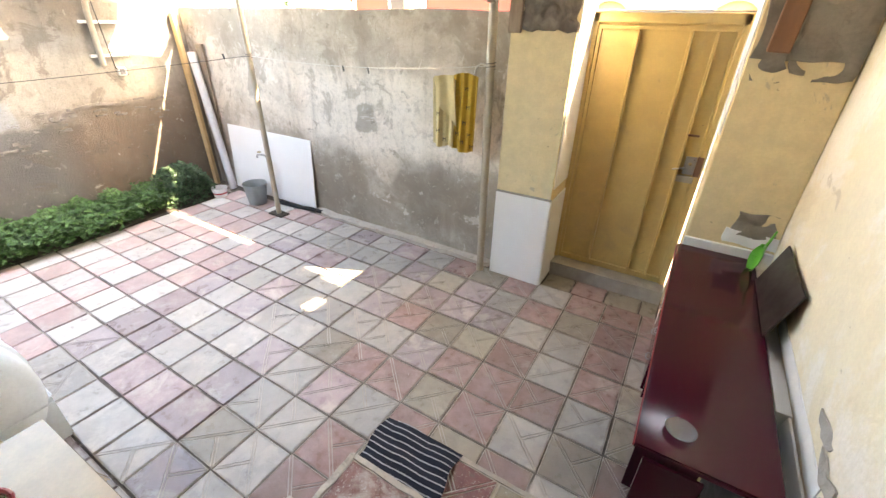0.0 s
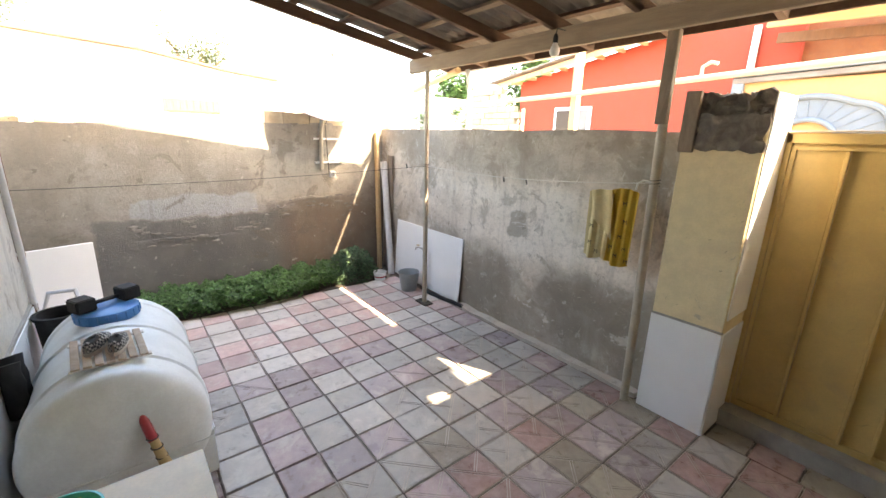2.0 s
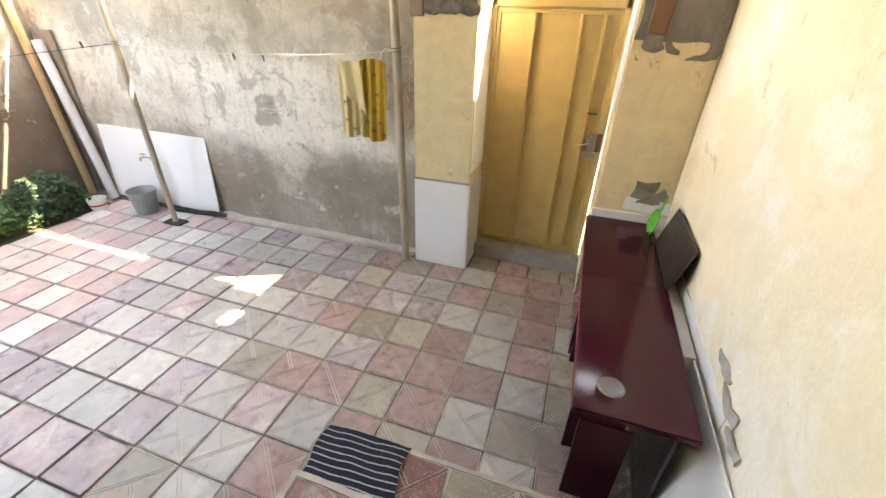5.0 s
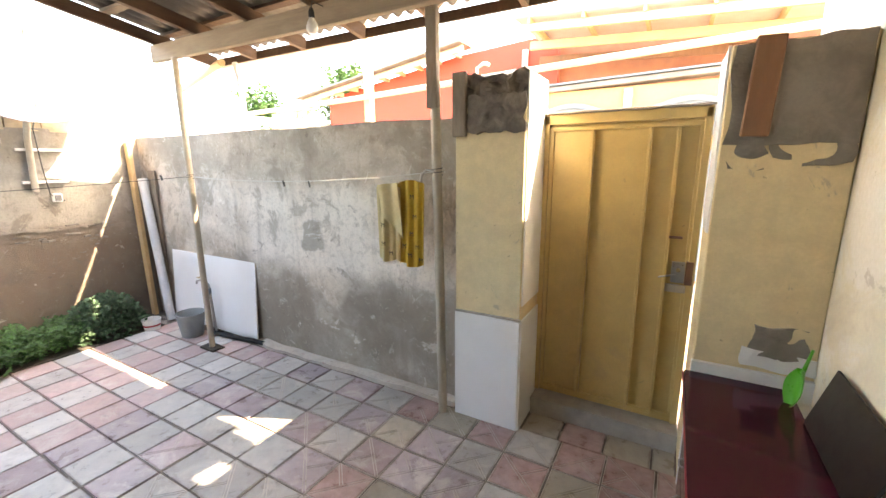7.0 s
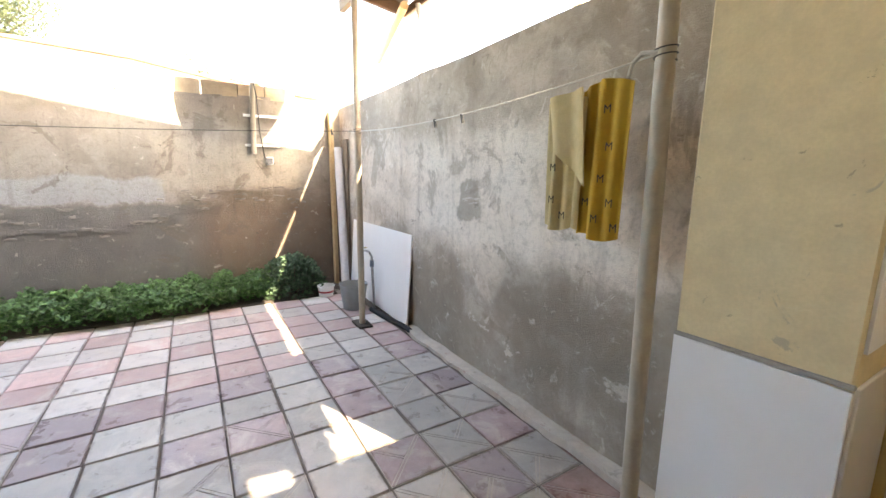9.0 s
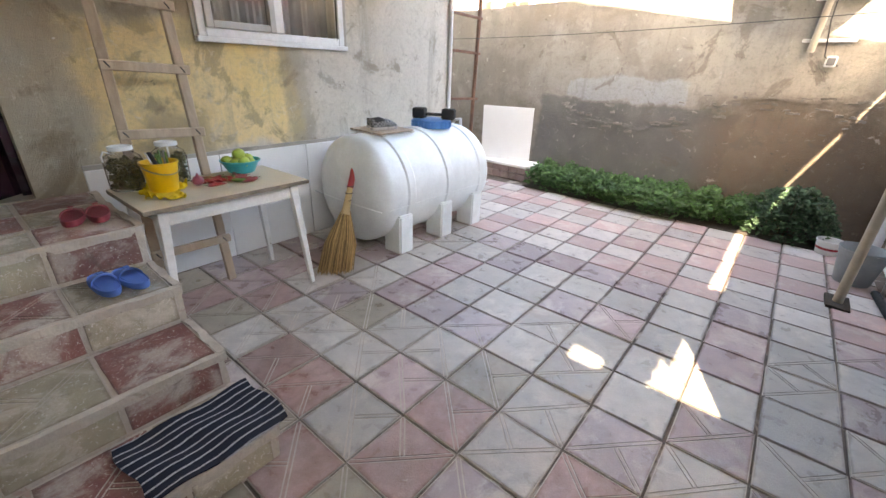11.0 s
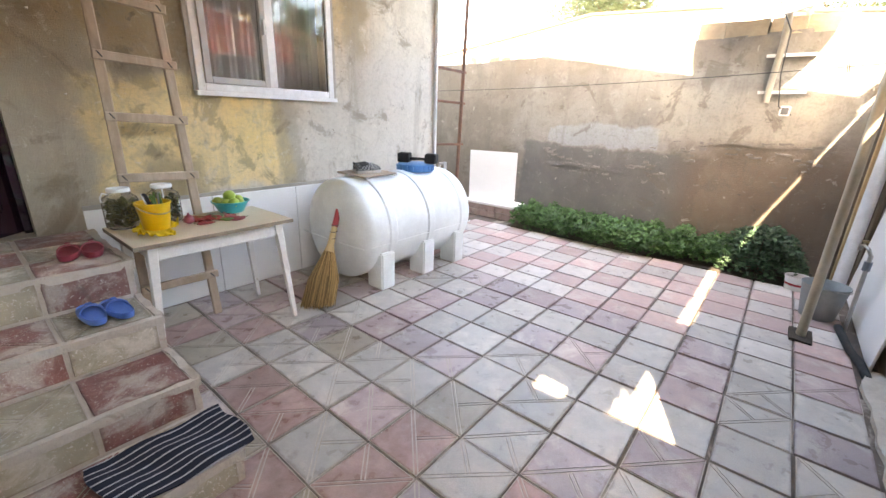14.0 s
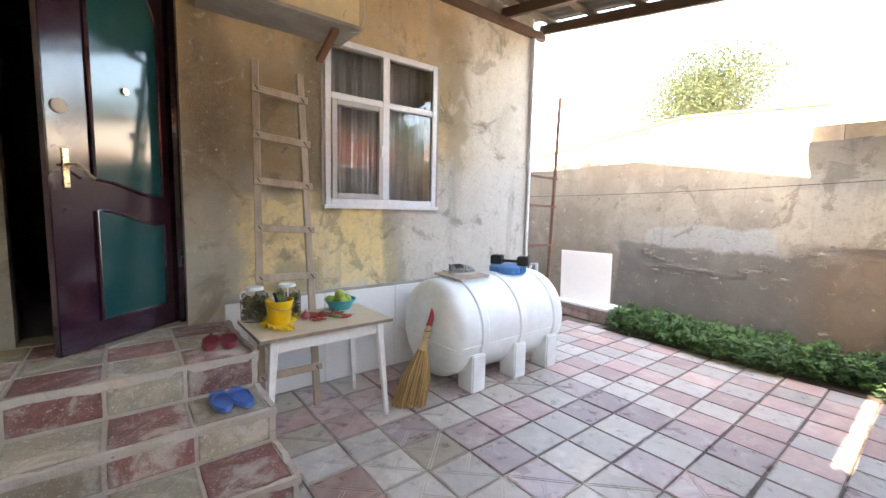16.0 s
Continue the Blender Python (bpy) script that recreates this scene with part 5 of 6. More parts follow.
slide(0.265, 1.13, 0.702, 262, M["slipperred"], "dark red rubber slide on the top step", "red slippers", "slipper")
slide(0.365, 1.115, 0.702, 256, M["slipperred"], "dark red rubber slide on the top step", "red slippers", "slipper")

def rug(u, v):
    x, y = (u - 0.5) * 0.5, (v - 0.5) * 0.33
    return Vector((x + 0.012 * math.sin(7 * v), y + 0.01 * math.sin(5 * u), 0.009 + 0.005 * math.sin(13 * u + 4 * v) + 0.0035 * math.sin(17 * v + 3 * u)))


solid("door_mat", thicken(sheet(rug, 30, 24), 0.005), M["mat"], "navy cloth with thin white stripes lying on the bottom step", "mat", m=pose(0.355, 2.385, 0.157, 0, 0, 3), smooth=True)

# ---- desk at the east wall ----
desk = thing("desk", pose(1.6, 3.6, 0), "long dark mahogany-lacquered writing desk along the side wall", "desk")
part("desktop", box((-0.25, -1.03, 0.775), (0.252, 1.0, 0.805), 0.006, seg=2), M["desk"], desk)
part("edge_trim", bar((-0.253, -1.02, 0.786), (-0.253, 0.99, 0.786), 0.006, 0.012, 0.002), M["red"], desk, "worn reddish edge")
part("back_panel", box((0.19, -0.95, 0.0), (0.205, 0.94, 0.774)), M["board"], desk)
part("side_panel", box((-0.2, 0.9, 0.0), (0.189, 0.918, 0.774)), M["desk"], desk)
part("side_panel", box((-0.2, 0.1, 0.0), (0.189, 0.118, 0.774)), M["desk"], desk)
part("side_panel", box((-0.2, -0.62, 0.0), (0.1, -0.602, 0.774)), M["desk"], desk)
part("side_edge", box((0.1, -0.62, 0.0), (0.112, -0.602, 0.774)), M["chip"], desk, "raw chipboard edge")
part("front_panel", bar((-0.19, -0.9, 0.3), (0.05, -0.9, 0.3), 0.016, 0.6, 0.002), M["desk"], desk, "slanting loose panel")
part("front_rail", box((-0.215, -0.6, 0.66), (-0.2, 0.099, 0.774), 0.002), M["desk"], desk)
for i in range(3):
    d = part("drawer", box((-0.218, 0.125, 0.05 + i * 0.24), (-0.2, 0.893, 0.28 + i * 0.24), 0.003), M["desk"], desk, "drawer front")
    for y in (0.35, 0.67):
        part("handle", sweep([(-0.22, y - 0.04, 0.17 + i * 0.24), (-0.236, y - 0.025, 0.165 + i * 0.24), (-0.236, y + 0.025, 0.165 + i * 0.24), (-0.22, y + 0.04, 0.17 + i * 0.24)], 0.005, 6), M["steel"], d)
part("plinth", box((-0.19, 0.119, 0.0), (-0.17, 0.9, 0.049)), M["board"], desk)

saucer = lathe([(0, 0.004), (0.03, 0.004), (0.036, 0.008), (0.058, 0.02), (0.06, 0.024), (0.056, 0.024), (0.034, 0.012), (0.028, 0.008), (0, 0.008)], 32)
solid("glass_saucer", saucer, M["cutglass"], "clear cut-glass saucer on the desk", "saucer", m=pose(1.5, 2.72, 0.8055), smooth=True)

board = box((-0.012, -0.32, 0.0), (0.0, 0.32, 0.3), 0.002)
solid("loose_board", board, M["board"], "black-brown board leaning on the wall behind the desk", "board", m=pose(1.845, 3.95, 0.807, 0, 16, 0))
leaf = thing("green_scoop", pose(1.8, 4.42, 0.806, 0, 8, 20), "bright green plastic scoop standing at the back of the desk", "scoop")
part("blade", thicken(sheet(lambda u, v: Vector((0.03 * (1 - (2 * v - 1) ** 2), (v - 0.5) * 0.13 * math.sin(math.pi * (0.12 + 0.8 * u)), 0.2 * u)), 12, 12), 0.004), M["green"], leaf, smooth=True)
part("grip", rod((0.02, 0, 0.18), (0.03, 0.0, 0.31), 0.01, 0.006), M["green"], leaf, smooth=True)

# ---- clothes line ----
line = thing("clothes_line", pose(-0.35, 4.57, 1.94), "pale cord clothes line strung between the posts", "clothes line")
o = Vector((-0.35, 4.57, 1.94))
part("cord", sweep(sag(Vector((-0.35, 4.57, 1.955)) - o, Vector((-3.16, 4.40, 1.9)) - o, 0.06, 24), 0.0035, 6), M["rope"], line)
part("wire", sweep(sag(Vector((-3.16, 4.40, 1.9)) - o, Vector((-3.345, 0.54, 1.78)) - o, 0.03, 20), 0.003, 6), M["wire"], line, "thin dark wire")
part("knot", sweep([(0.0, 0, 0.02), (-0.06, -0.01, 0.03), (-0.1, -0.01, 0.0), (-0.11, -0.012, -0.05)], 0.009, 6), M["rope"], line, "frayed knot")
for x, y in ((-1.86, 4.48), (-1.56, 4.5), (-3.32, 4.2)):
    pg = thing("clothes_peg", pose(x, y, 1.845 if x > -3 else 1.89, 12, 0, 0), "small dark clothes peg on the line", "peg", "clothes pegs")
    part("jaw", box((-0.006, -0.008, -0.025), (0.006, -0.002, 0.03), 0.001), M["wire"], pg)
    part("jaw", box((-0.006, 0.002, -0.025), (0.006, 0.008, 0.03), 0.001), M["wire"], pg)


def hang(x0, x1, zt, zb, depth, phase):
    def f(u, v):
        x = x0 + (x1 - x0) * u * (1 - 0.05 * v)
        fold = depth * math.sin(u * 9 + phase) * (0.35 + 0.65 * v) + 0.5 * depth * math.sin(u * 21 + phase * 2 + v)
        return Vector((x, fold, zt + 0.03 * math.sin(u * 3.1) * (1 - v) + (zb - zt) * v + 0.012 * math.sin(u * 7 + phase) * v))
    return thicken(sheet(f, 36, 24), 0.003)


wash = thing("hanging_cloth", pose(-0.60, 4.53, 1.875), "mustard-yellow printed trousers hung over the clothes line", "laundry")
part("gold_leg", hang(-0.06, 0.19, -0.01, -0.64, 0.022, 0.4), M["clothgold"], wash, "mustard-gold leg", True)
part("pale_leg", hang(-0.25, -0.02, -0.04, -0.62, 0.02, 2.0), M["clothpale"], wash, "paler turned-out leg", True)
part("flap", thicken(sheet(lambda u, v: Vector((-0.22 + 0.2 * u + 0.04 * v, -0.035 - 0.012 * math.sin(u * 8), -0.02 + 0.02 * u - 0.42 * v * (0.55 + 0.45 * u))), 16, 16), 0.003), M["clothpale"], wash, "folded flap", True)
for x, z in ((0.08, -0.12), (0.1, -0.27), (0.07, -0.4), (0.12, -0.5), (0.05, -0.57), (0.15, -0.6), (-0.2, -0.35), (-0.2, -0.5), (-0.13, -0.57), (0.0, -0.5)):
    c = bpy.data.curves.new("letter", "FONT")
    c.body, c.size, c.extrude = "M", 0.05, 0.0005
    c.materials.append(M["ink"])
    lt = new("print", c)
    lt.parent = wash
    lt.matrix_basis = pose(x, -0.032, z, 90, 0, 0)

# ---- north-west corner ----
solid("leaning_board", box((-0.835, -0.008, 0.0), (0.835, 0.008, 0.915), 0.002), M["clad"], "large white panel leaning on the yard wall", "panel", m=pose(-3.665, 4.735, 0.02, -4, 0, 0))
pv = thing("plastic_pipe", pose(-4.5, 4.66, 0), "grey-white plastic drainpipe leaning in the corner", "pipe")
part("tube", rod((0, 0, 0.0), (-0.3, 0.05, 1.84), 0.052, n=28, caps=False), M["pvc"], pv, smooth=True)
part("inner", rod((0.0, 0, 0.02), (-0.299, 0.0498, 1.838), 0.046, n=28, caps=False), M["pvc"], pv, smooth=True)
part("collar", rod((-0.285, 0.0475, 1.75), (-0.301, 0.0502, 1.845), 0.0545, n=28, caps=False), M["pvc"], pv, smooth=True)
solid("corner_timber", bar((0, 0, 0), (-0.04, 0.0, 2.3), 0.09, 0.05, 0.005, up=(0, 1, 0)), M["newwood"], "pale squared timber leaning in the wall corner", "timber", m=pose(-4.9, 4.66, 0))
solid("corner_plank", bar((0, 0, 0), (0.03, 0.0, 1.95), 0.14, 0.03, 0.005, up=(0, 1, 0)), M["plank"], "grey plank standing against the yard wall", "plank", m=pose(-4.72, 4.775, 0))
gb = thing("metal_bucket", pose(-3.72, 4.5, 0, 0, 0, 20), "dull grey metal bucket under the tap", "bucket")
part("pail", lathe([(0, 0.008), (0.11, 0.008), (0.112, 0.0), (0.116, 0.008), (0.155, 0.28), (0.161, 0.284), (0.158, 0.291), (0.152, 0.284), (0.112, 0.014), (0, 0.014)], 32), M["bucketgrey"], gb, smooth=True)
part("bail", sweep([(0.158 * math.cos(a), 0.158 * math.sin(a) * 0.4 + 0.1 * math.sin(a), 0.28 - 0.02 * math.sin(a)) for a in np.linspace(0, math.pi, 14)], 0.004, 6), M["steel"], gb, "wire handle")
pot = thing("white_tub", pose(-4.36, 4.36, 0), "small white plastic tub with a red print beside the bucket", "tub")
part("cup", lathe([(0, 0), (0.08, 0), (0.085, 0.004), (0.1, 0.12), (0.106, 0.122), (0.106, 0.135), (0.096, 0.135), (0.08, 0.01), (0, 0.008)], 28), M["white"], pot, smooth=True)
part("label", lathe([(0.0925, 0.05), (0.0952, 0.072)], 28), M["red"], pot, "faded red print", True)
tap = thing("standpipe", pose(-3.55, 4.66, 0), "grey standpipe with a brass tap in front of the white panel", "tap")
part("riser", rod((0.05, 0, 0), (0.0, 0, 0.62), 0.014), M["steel"], tap, smooth=True)
part("joint", rod((0.0, 0, 0.5), (0.0, 0, 0.57), 0.024, n=10), M["bluegrey"], tap)
part("arm", sweep([(0, 0, 0.61), (-0.02, -0.02, 0.66), (-0.08, -0.04, 0.67), (-0.14, -0.05, 0.655), (-0.15, -0.052, 0.62)], 0.012, 10), M["steel"], tap, smooth=True)
part("valve", bar((-0.1, -0.06, 0.7), (-0.1, -0.02, 0.7), 0.05, 0.012, 0.003), M["brass"], tap, "brass tap handle")
solid("drain_pipe", sweep([(-3.5, 4.62, 0.03), (-3.1, 4.66, 0.025), (-2.9, 4.7, 0.03), (-2.7, 4.72, 0.02)], 0.026, 10), M["black"], "black waste pipe along the foot of the wall", "pipe", smooth=True)
solid("wall_footing", rough_block((-2.85, 4.70, -0.04), (-0.25, 4.81, 0.03), 0.03, 20, 5, 6), M["lip"], "rough cement footing at the yard wall", "footing", kind="structure")

# dish on the west wall
dish = thing("satellite_dish", pose(-4.93, 3.75, 1.8), "large white satellite dish with rust stains on the yard wall", "satellite dish")
face = Vector((0.62, -0.12, 0.5)).normalized()
turn = Matrix.Translation((0.27, -0.03, 1.12)) @ face.to_track_quat("Z", "Y").to_matrix().to_4x4()
rim = [(r, 0.12 * (r / 0.62) ** 2 - 0.1) for r in np.linspace(0, 0.62, 12)]
part("reflector", lathe(rim + [(0.635, 0.018), (0.632, 0.006)] + [(r, z - 0.008) for r, z in rim[::-1]], 48, m=turn), M["dish"], dish, smooth=True)
part("mast", sweep([(-0.02, -0.04, -0.06), (-0.02, -0.02, 0.5), (0.08, -0.02, 0.74), (0.19, -0.03, 1.02)], 0.03, 12), M["pipe"], dish, "cream-painted mast", True)
for z in (0.04, 0.39):
    part("wall_bar", bar((-0.045, -0.13, z), (-0.045, 0.27, z), 0.035, 0.03, 0.003), M["whitewood"], dish, "flat fixing bar")
tip = turn @ Vector((0, 0, 0.62))
part("feed", rod(tip, turn @ Vector((0, 0, 0.53)), 0.04), M["white"], dish, "feed head")
for a in (0.3, 2.4, 4.5):
    part("strut", rod(turn @ Vector((0.62 * math.cos(a), 0.62 * math.sin(a), 0.02)), tip, 0.006, n=6), M["steel"], dish)
part("cable", sweep([tip, turn @ Vector((0.0, -0.5, 0.1)), (0.05, 0.02, 0.6), (0.06, 0.03, 0.2), (-0.03, 0.08, -0.1), (-0.04, 0.2, -0.18)], 0.006, 6), M["wire"], dish)

# red-brown pole with a gate bracket, downpipe, and the panel on its plinth
pole = thing("iron_pole", pose(-3.93, 0.45, 0), "thin rust-red iron pole braced to the house corner", "pole")
part("shaft", rod((0, 0, 0), (-0.1, 0, 3.15), 0.024, n=14), M["rust"], pole, smooth=True)
for z in (1.12, 1.66, 2.05):
    part("brace", bar((-0.12, 0.0, z), (0.59, -0.02, z + 0.02), 0.03, 0.03, 0.003), M["rust"], pole)
dp = thing("downpipe", pose(-3.315, 0.548, 0.0), "white plastic downpipe at the house corner", "pipe")
part("tube", rod((-0.02, 0, 0.85), (0.0, 0.0, 3.72), 0.022, n=14), M["pvc"], dp, smooth=True)
part("bend", sweep([(-0.02, 0, 0.9), (-0.03, 0.02, 0.7), (-0.02, 0.1, 0.92), (0.1, 0.28, 0.95), (0.12, 0.3, 0.8)], 0.018, 10), M["pvc"], dp, smooth=True)
part("valve", rod((-0.03, 0.03, 0.72), (-0.03, 0.1, 0.72), 0.018), M["red"], dp, "red valve")
pl = thing("stone_plinth", pose(-4.76, 0.58, 0), "low brick and slab plinth by the wall", "plinth")
for j, z in enumerate((0.0, 0.1)):
    for i in range(3):
        part("brick", box((-0.16, -0.42 + i * 0.28 + 0.006, z), (0.16, -0.42 + (i + 1) * 0.28 - 0.006, z + 0.092), 0.006), M["tile_pink"], pl)
part("slab", box((-0.2, -0.45, 0.193), (0.2, 0.45, 0.235), 0.006), M["clad"], pl, "white slab")
solid("white_board", box((-0.375, -0.01, 0), (0.375, 0.01, 0.765), 0.002), M["clad"], "white board standing on the plinth against the wall", "board", m=pose(-4.77, 0.53, 0.236, 3, 0, 106))


# ---- planting ----
def leaves(bm, count, where, size, rnd):
    """Small folded leaves at the places that where() gives, with the way they face."""
    for _ in range(count):
        p, up = where()
        d = Vector((rnd.uniform(-1, 1), rnd.uniform(-1, 1), rnd.uniform(-0.3, 0.6))).normalized()
        s = size * rnd.uniform(0.6, 1.3)
        w = d.cross(up + Vector((rnd.uniform(-0.5, 0.5), rnd.uniform(-0.5, 0.5), 0))).normalized() * s * 0.42
        n = w.cross(d).normalized() * s * 0.14
        a, b, c = p, p + d * s * 0.5, p + d * s
        va, vc = bm.verts.new(a), bm.verts.new(c - n)
        v1, v2 = bm.verts.new(b + w + n), bm.verts.new(b - w + n)
        bm.faces.new((va, v1, vc))
        bm.faces.new((va, vc, v2))


def flat(name, bm, material, label, category, m=None, kind="stuff"):
    me = bpy.data.meshes.new(name)
    bm.to_mesh(me)
    bm.free()
    me.materials.append(material)
    ob = new(name, me)
    if m is not None:
        ob.matrix_basis = m
    return tagged(ob, label, category, kind=kind)


rnd = random.Random(3)


def front(y):
    return -4.3 + 0.04 * math.sin(y * 3.1) - 0.28 * max(0, y - 3.0) / 1.4 - 0.1 * max(0, 1.6 - y)


def bed():
    y = rnd.uniform(1.15, 3.75)
    x = rnd.uniform(-4.99, front(y) + rnd.uniform(-0.04, 0.05))
    h = 0.25 + 0.13 * noise.noise(Vector((x * 6, y * 6, 0))) + 0.05 * noise.noise(Vector((x * 19, y * 19, 2))) - 0.5 * max(0, x + 0.12 - front(y)) ** 1.0
    return Vector((x, y, max(0.01, h) * (1 - rnd.random() ** 2 * 0.75))), Vector((0.3, 0, 1))


bm = bmesh.new()
leaves(bm, 17000, bed, 0.046, rnd)
flat("ground_cover", bm, M["leaf"], "dense low green herbs along the foot of the wall", "plants")


def bush():
    a, r = rnd.random() * 6.28, rnd.random() ** 0.5
    y, x = 4.02 + 0.42 * r * math.sin(a), -4.66 + 0.32 * r * math.cos(a)
    top = 0.5 * math.sqrt(max(0.02, 1 - r * r)) + 0.08 * noise.noise(Vector((x * 6, y * 6, 1)))
    return Vector((x, y, max(0.01, top) * (1 - rnd.random() ** 2 * 0.8))), Vector((0.3, 0, 1))


bm = bmesh.new()
leaves(bm, 4200, bush, 0.045, rnd)
bush_thing = thing("corner_bush", pose(0, 0, 0), "loose blue-green bush in the yard corner", "bush")
part("foliage", bm, M["leafdark"], bush_thing)
for i in range(9):
    a = i * 0.7
    part("stem", sweep([(-4.66 + 0.05 * math.cos(a), 4.02 + 0.05 * math.sin(a), 0.0), (-4.66 + 0.12 * math.cos(a), 4.02 + 0.16 * math.sin(a), 0.22),
                        (-4.66 + 0.2 * math.cos(a), 4.02 + 0.27 * math.sin(a), 0.4)], [0.008, 0.006, 0.003], 6), M["bark"], bush_thing, "thin woody stem")
bm = box((-5.0, 1.1, -0.02), (-4.36, 4.5, 0.012))
solid("soil", bm, M["soil"], "damp dark soil strip under the herbs", "soil", kind="structure")


def tree(name, x, y, base, height, radius, material, label, count, leaf, seed):
    r = random.Random(seed)
    t = thing(name, pose(x, y, base), label, "tree")
    bm = bmesh.new()
    sweep([(0, 0, 0), (0.1, 0.05, height * 0.3), (0.05, 0.1, height * 0.55)], [0.16, 0.12, 0.08], 10, bm)
    tips = []
    for i in range(34):
        a, e = r.random() * 6.28, r.uniform(0.1, 1.35)
        d = Vector((math.cos(a) * math.cos(e), math.sin(a) * math.cos(e), math.sin(e)))
        s = Vector((0.05, 0.08, height * r.uniform(0.3, 0.55)))
        tip = Vector((0, 0, height * 0.5)) + Vector((d.x * radius, d.y * radius, d.z * height * 0.5)) * r.uniform(0.7, 1.08)
        mid = s.lerp(tip, 0.55) + Vector((r.uniform(-1, 1), r.uniform(-1, 1), r.uniform(0, 1))) * 0.15 * radius
        sweep([s, mid, tip], [0.05, 0.028, 0.008], 6, bm)
        tips.append((s, mid, tip))
    part("trunk", bm, M["bark"], t, "grey trunk and limbs")

    def where():
        s, m, tip = r.choice(tips)
        u = r.random() ** 0.6
        p = s.lerp(m, u * 2) if u < 0.5 else m.lerp(tip, u * 2 - 1)
        g = radius * 0.17 * (1.2 - u * 0.6)
        return p + Vector((r.gauss(0, g), r.gauss(0, g), r.gauss(0, g))), Vector((0, 0, 1))

    bm = bmesh.new()
    leaves(bm, count, where, leaf, r)
    me = bpy.data.meshes.new("crown")
    bm.to_mesh(me)
    bm.free()
    me.materials.append(material)
    c = new("crown", me)
    c.parent = t


tree("tree", -18, -2.9, 0, 8.3, 4.8, M["leaftree"], "feathery olive-green tree behind the white house", 85000, 0.075, 1)
tree("tree", -22, 4.5, 0, 7.4, 2.6, M["leaftree"], "thin pale tree behind the white house", 12000, 0.1, 2)
tree("tree", -15.0, 14.2, 0, 5.3, 1.7, M["leaf"], "leafy green tree beside the block wall", 9000, 0.16, 3)
tree("tree", -11.3, 16.0, 0, 6.3, 1.6, M["leaf"], "leafy green tree behind the red house", 7000, 0.16, 4)

# ---- beyond the walls ----
white_house = thing("white_house", pose(-12, 0, 0), "low whitewashed house behind the yard with a small brown window", "house")
line_w = [(-9.5, -0.1), (6.4, -0.1), (6.4, 3.62), (3.9, 3.84), (2.06, 4.13), (-1.13, 4.30), (-3.95, 3.9), (-9.5, 3.2)]
bm = bmesh.new()
a = [bm.verts.new((0, y, z)) for y, z in line_w]
b = [bm.verts.new((-6, y, z)) for y, z in line_w]
bm.faces.new(a)
bm.faces.new(b[::-1])
for i in range(len(a)):
    bm.faces.new((a[i], b[i], b[(i + 1) % len(a)], a[(i + 1) % len(a)]))
part("wall", bm, M["chalk"], white_house, "whitewashed wall")
for (y0, z0), (y1, z1) in zip(line_w[2:], line_w[3:]):
    part("coping", bar((0.0, y0, z0 + 0.03), (0.0, y1, z1 + 0.03), 0.24, 0.07, 0.01), M["rust"], white_house, "thin rusty coping sheet")
wn = part("window", box((0.01, 2.38, 2.72), (0.05, 3.7, 3.06), 0.01), M["terracotta"], white_house, "brown shuttered window")
for y in np.linspace(2.5, 3.58, 8):
    part("slat", box((0.05, y - 0.05, 2.75), (0.065, y + 0.05, 3.03), 0.004), M["terracotta"], wn)

red_house = thing("red_house", pose(-4.5, 12, 0), "brick-red rendered house with a slanting eave", "house")
outline = [(-4.0, -0.1), (3.1, -0.1), (3.1, 4.9), (0.6, 4.72), (-4.0, 4.02)]
part("wall", prism(outline, 0.0, 6.0), M["redwall"], red_house, "brick-red render")
part("eave", bar((-4.9, -0.25, 4.02), (0.9, -0.25, 4.9), 0.75, 0.05, 0.01), M["slate"], red_house, "grey sheet eave")
part("eave_board", bar((-4.6, -0.45, 3.93), (0.9, -0.45, 4.76), 0.04, 0.14, 0.006), M["newwood"], red_house, "pale eave board")
for i in range(9):
    u = i / 8
    part("rafter_end", bar((-4.0 + 4.6 * u, -0.5, 3.98 + 0.7 * u), (-4.0 + 4.6 * u, 0.0, 4.0 + 0.7 * u), 0.07, 0.1, 0.004), M["newwood"], red_house)
w = part("window", box((-2.55, -0.06, 2.2), (-1.3, 0.02, 3.2), 0.01), M["pvcwin"], red_house, "white window")
part("pane", box((-2.45, -0.075, 2.28), (-1.98, -0.061, 3.1)), M["board"], w, "dark pane")
part("pane", box((-1.88, -0.075, 2.28), (-1.4, -0.061, 3.1)), M["seal"], w, "grey pane")
part("gutter_pipe", rod((2.35, -0.08, 0), (2.35, -0.08, 4.6), 0.07, n=12), M["pvc"], red_house, "grey downpipe", True)

bw = thing("block_wall", pose(-9.75, 11.9, 0), "unrendered wall of pale limestone blocks", "wall")
blk = mesh_of(box((-0.2, -0.1, 0.0), (0.2, 0.1, 0.185), 0.012), M["stone"])
for j in range(20):
    for i in range(6):
        step = 0.2 * (j % 2)
        x = -1.05 + i * 0.41 + step
        if j > 16 and i > 3:
            continue
        piece("block", blk, bw, pose(x + rnd.uniform(-0.01, 0.01), rnd.uniform(-0.015, 0.015), j * 0.195))
gh = thing("grey_house", pose(-15.2, 12.6, 0), "plain grey house with one small window", "house")
part("wall", box((-1.5, 0, -0.1), (1.6, 4, 3.9), 0.02), M["greywall"], gh)
w = part("window", box((-0.7, -0.05, 2.5), (0.05, 0.02, 3.2), 0.01), M["pvcwin"], gh, "white window")
part("pane", box((-0.62, -0.065, 2.58), (-0.03, -0.051, 3.12)), M["seal"], w)

bg = thing("street_gate", pose(0.0, 10, 0), "apricot wall with a blue-grey scalloped double gate", "gate")
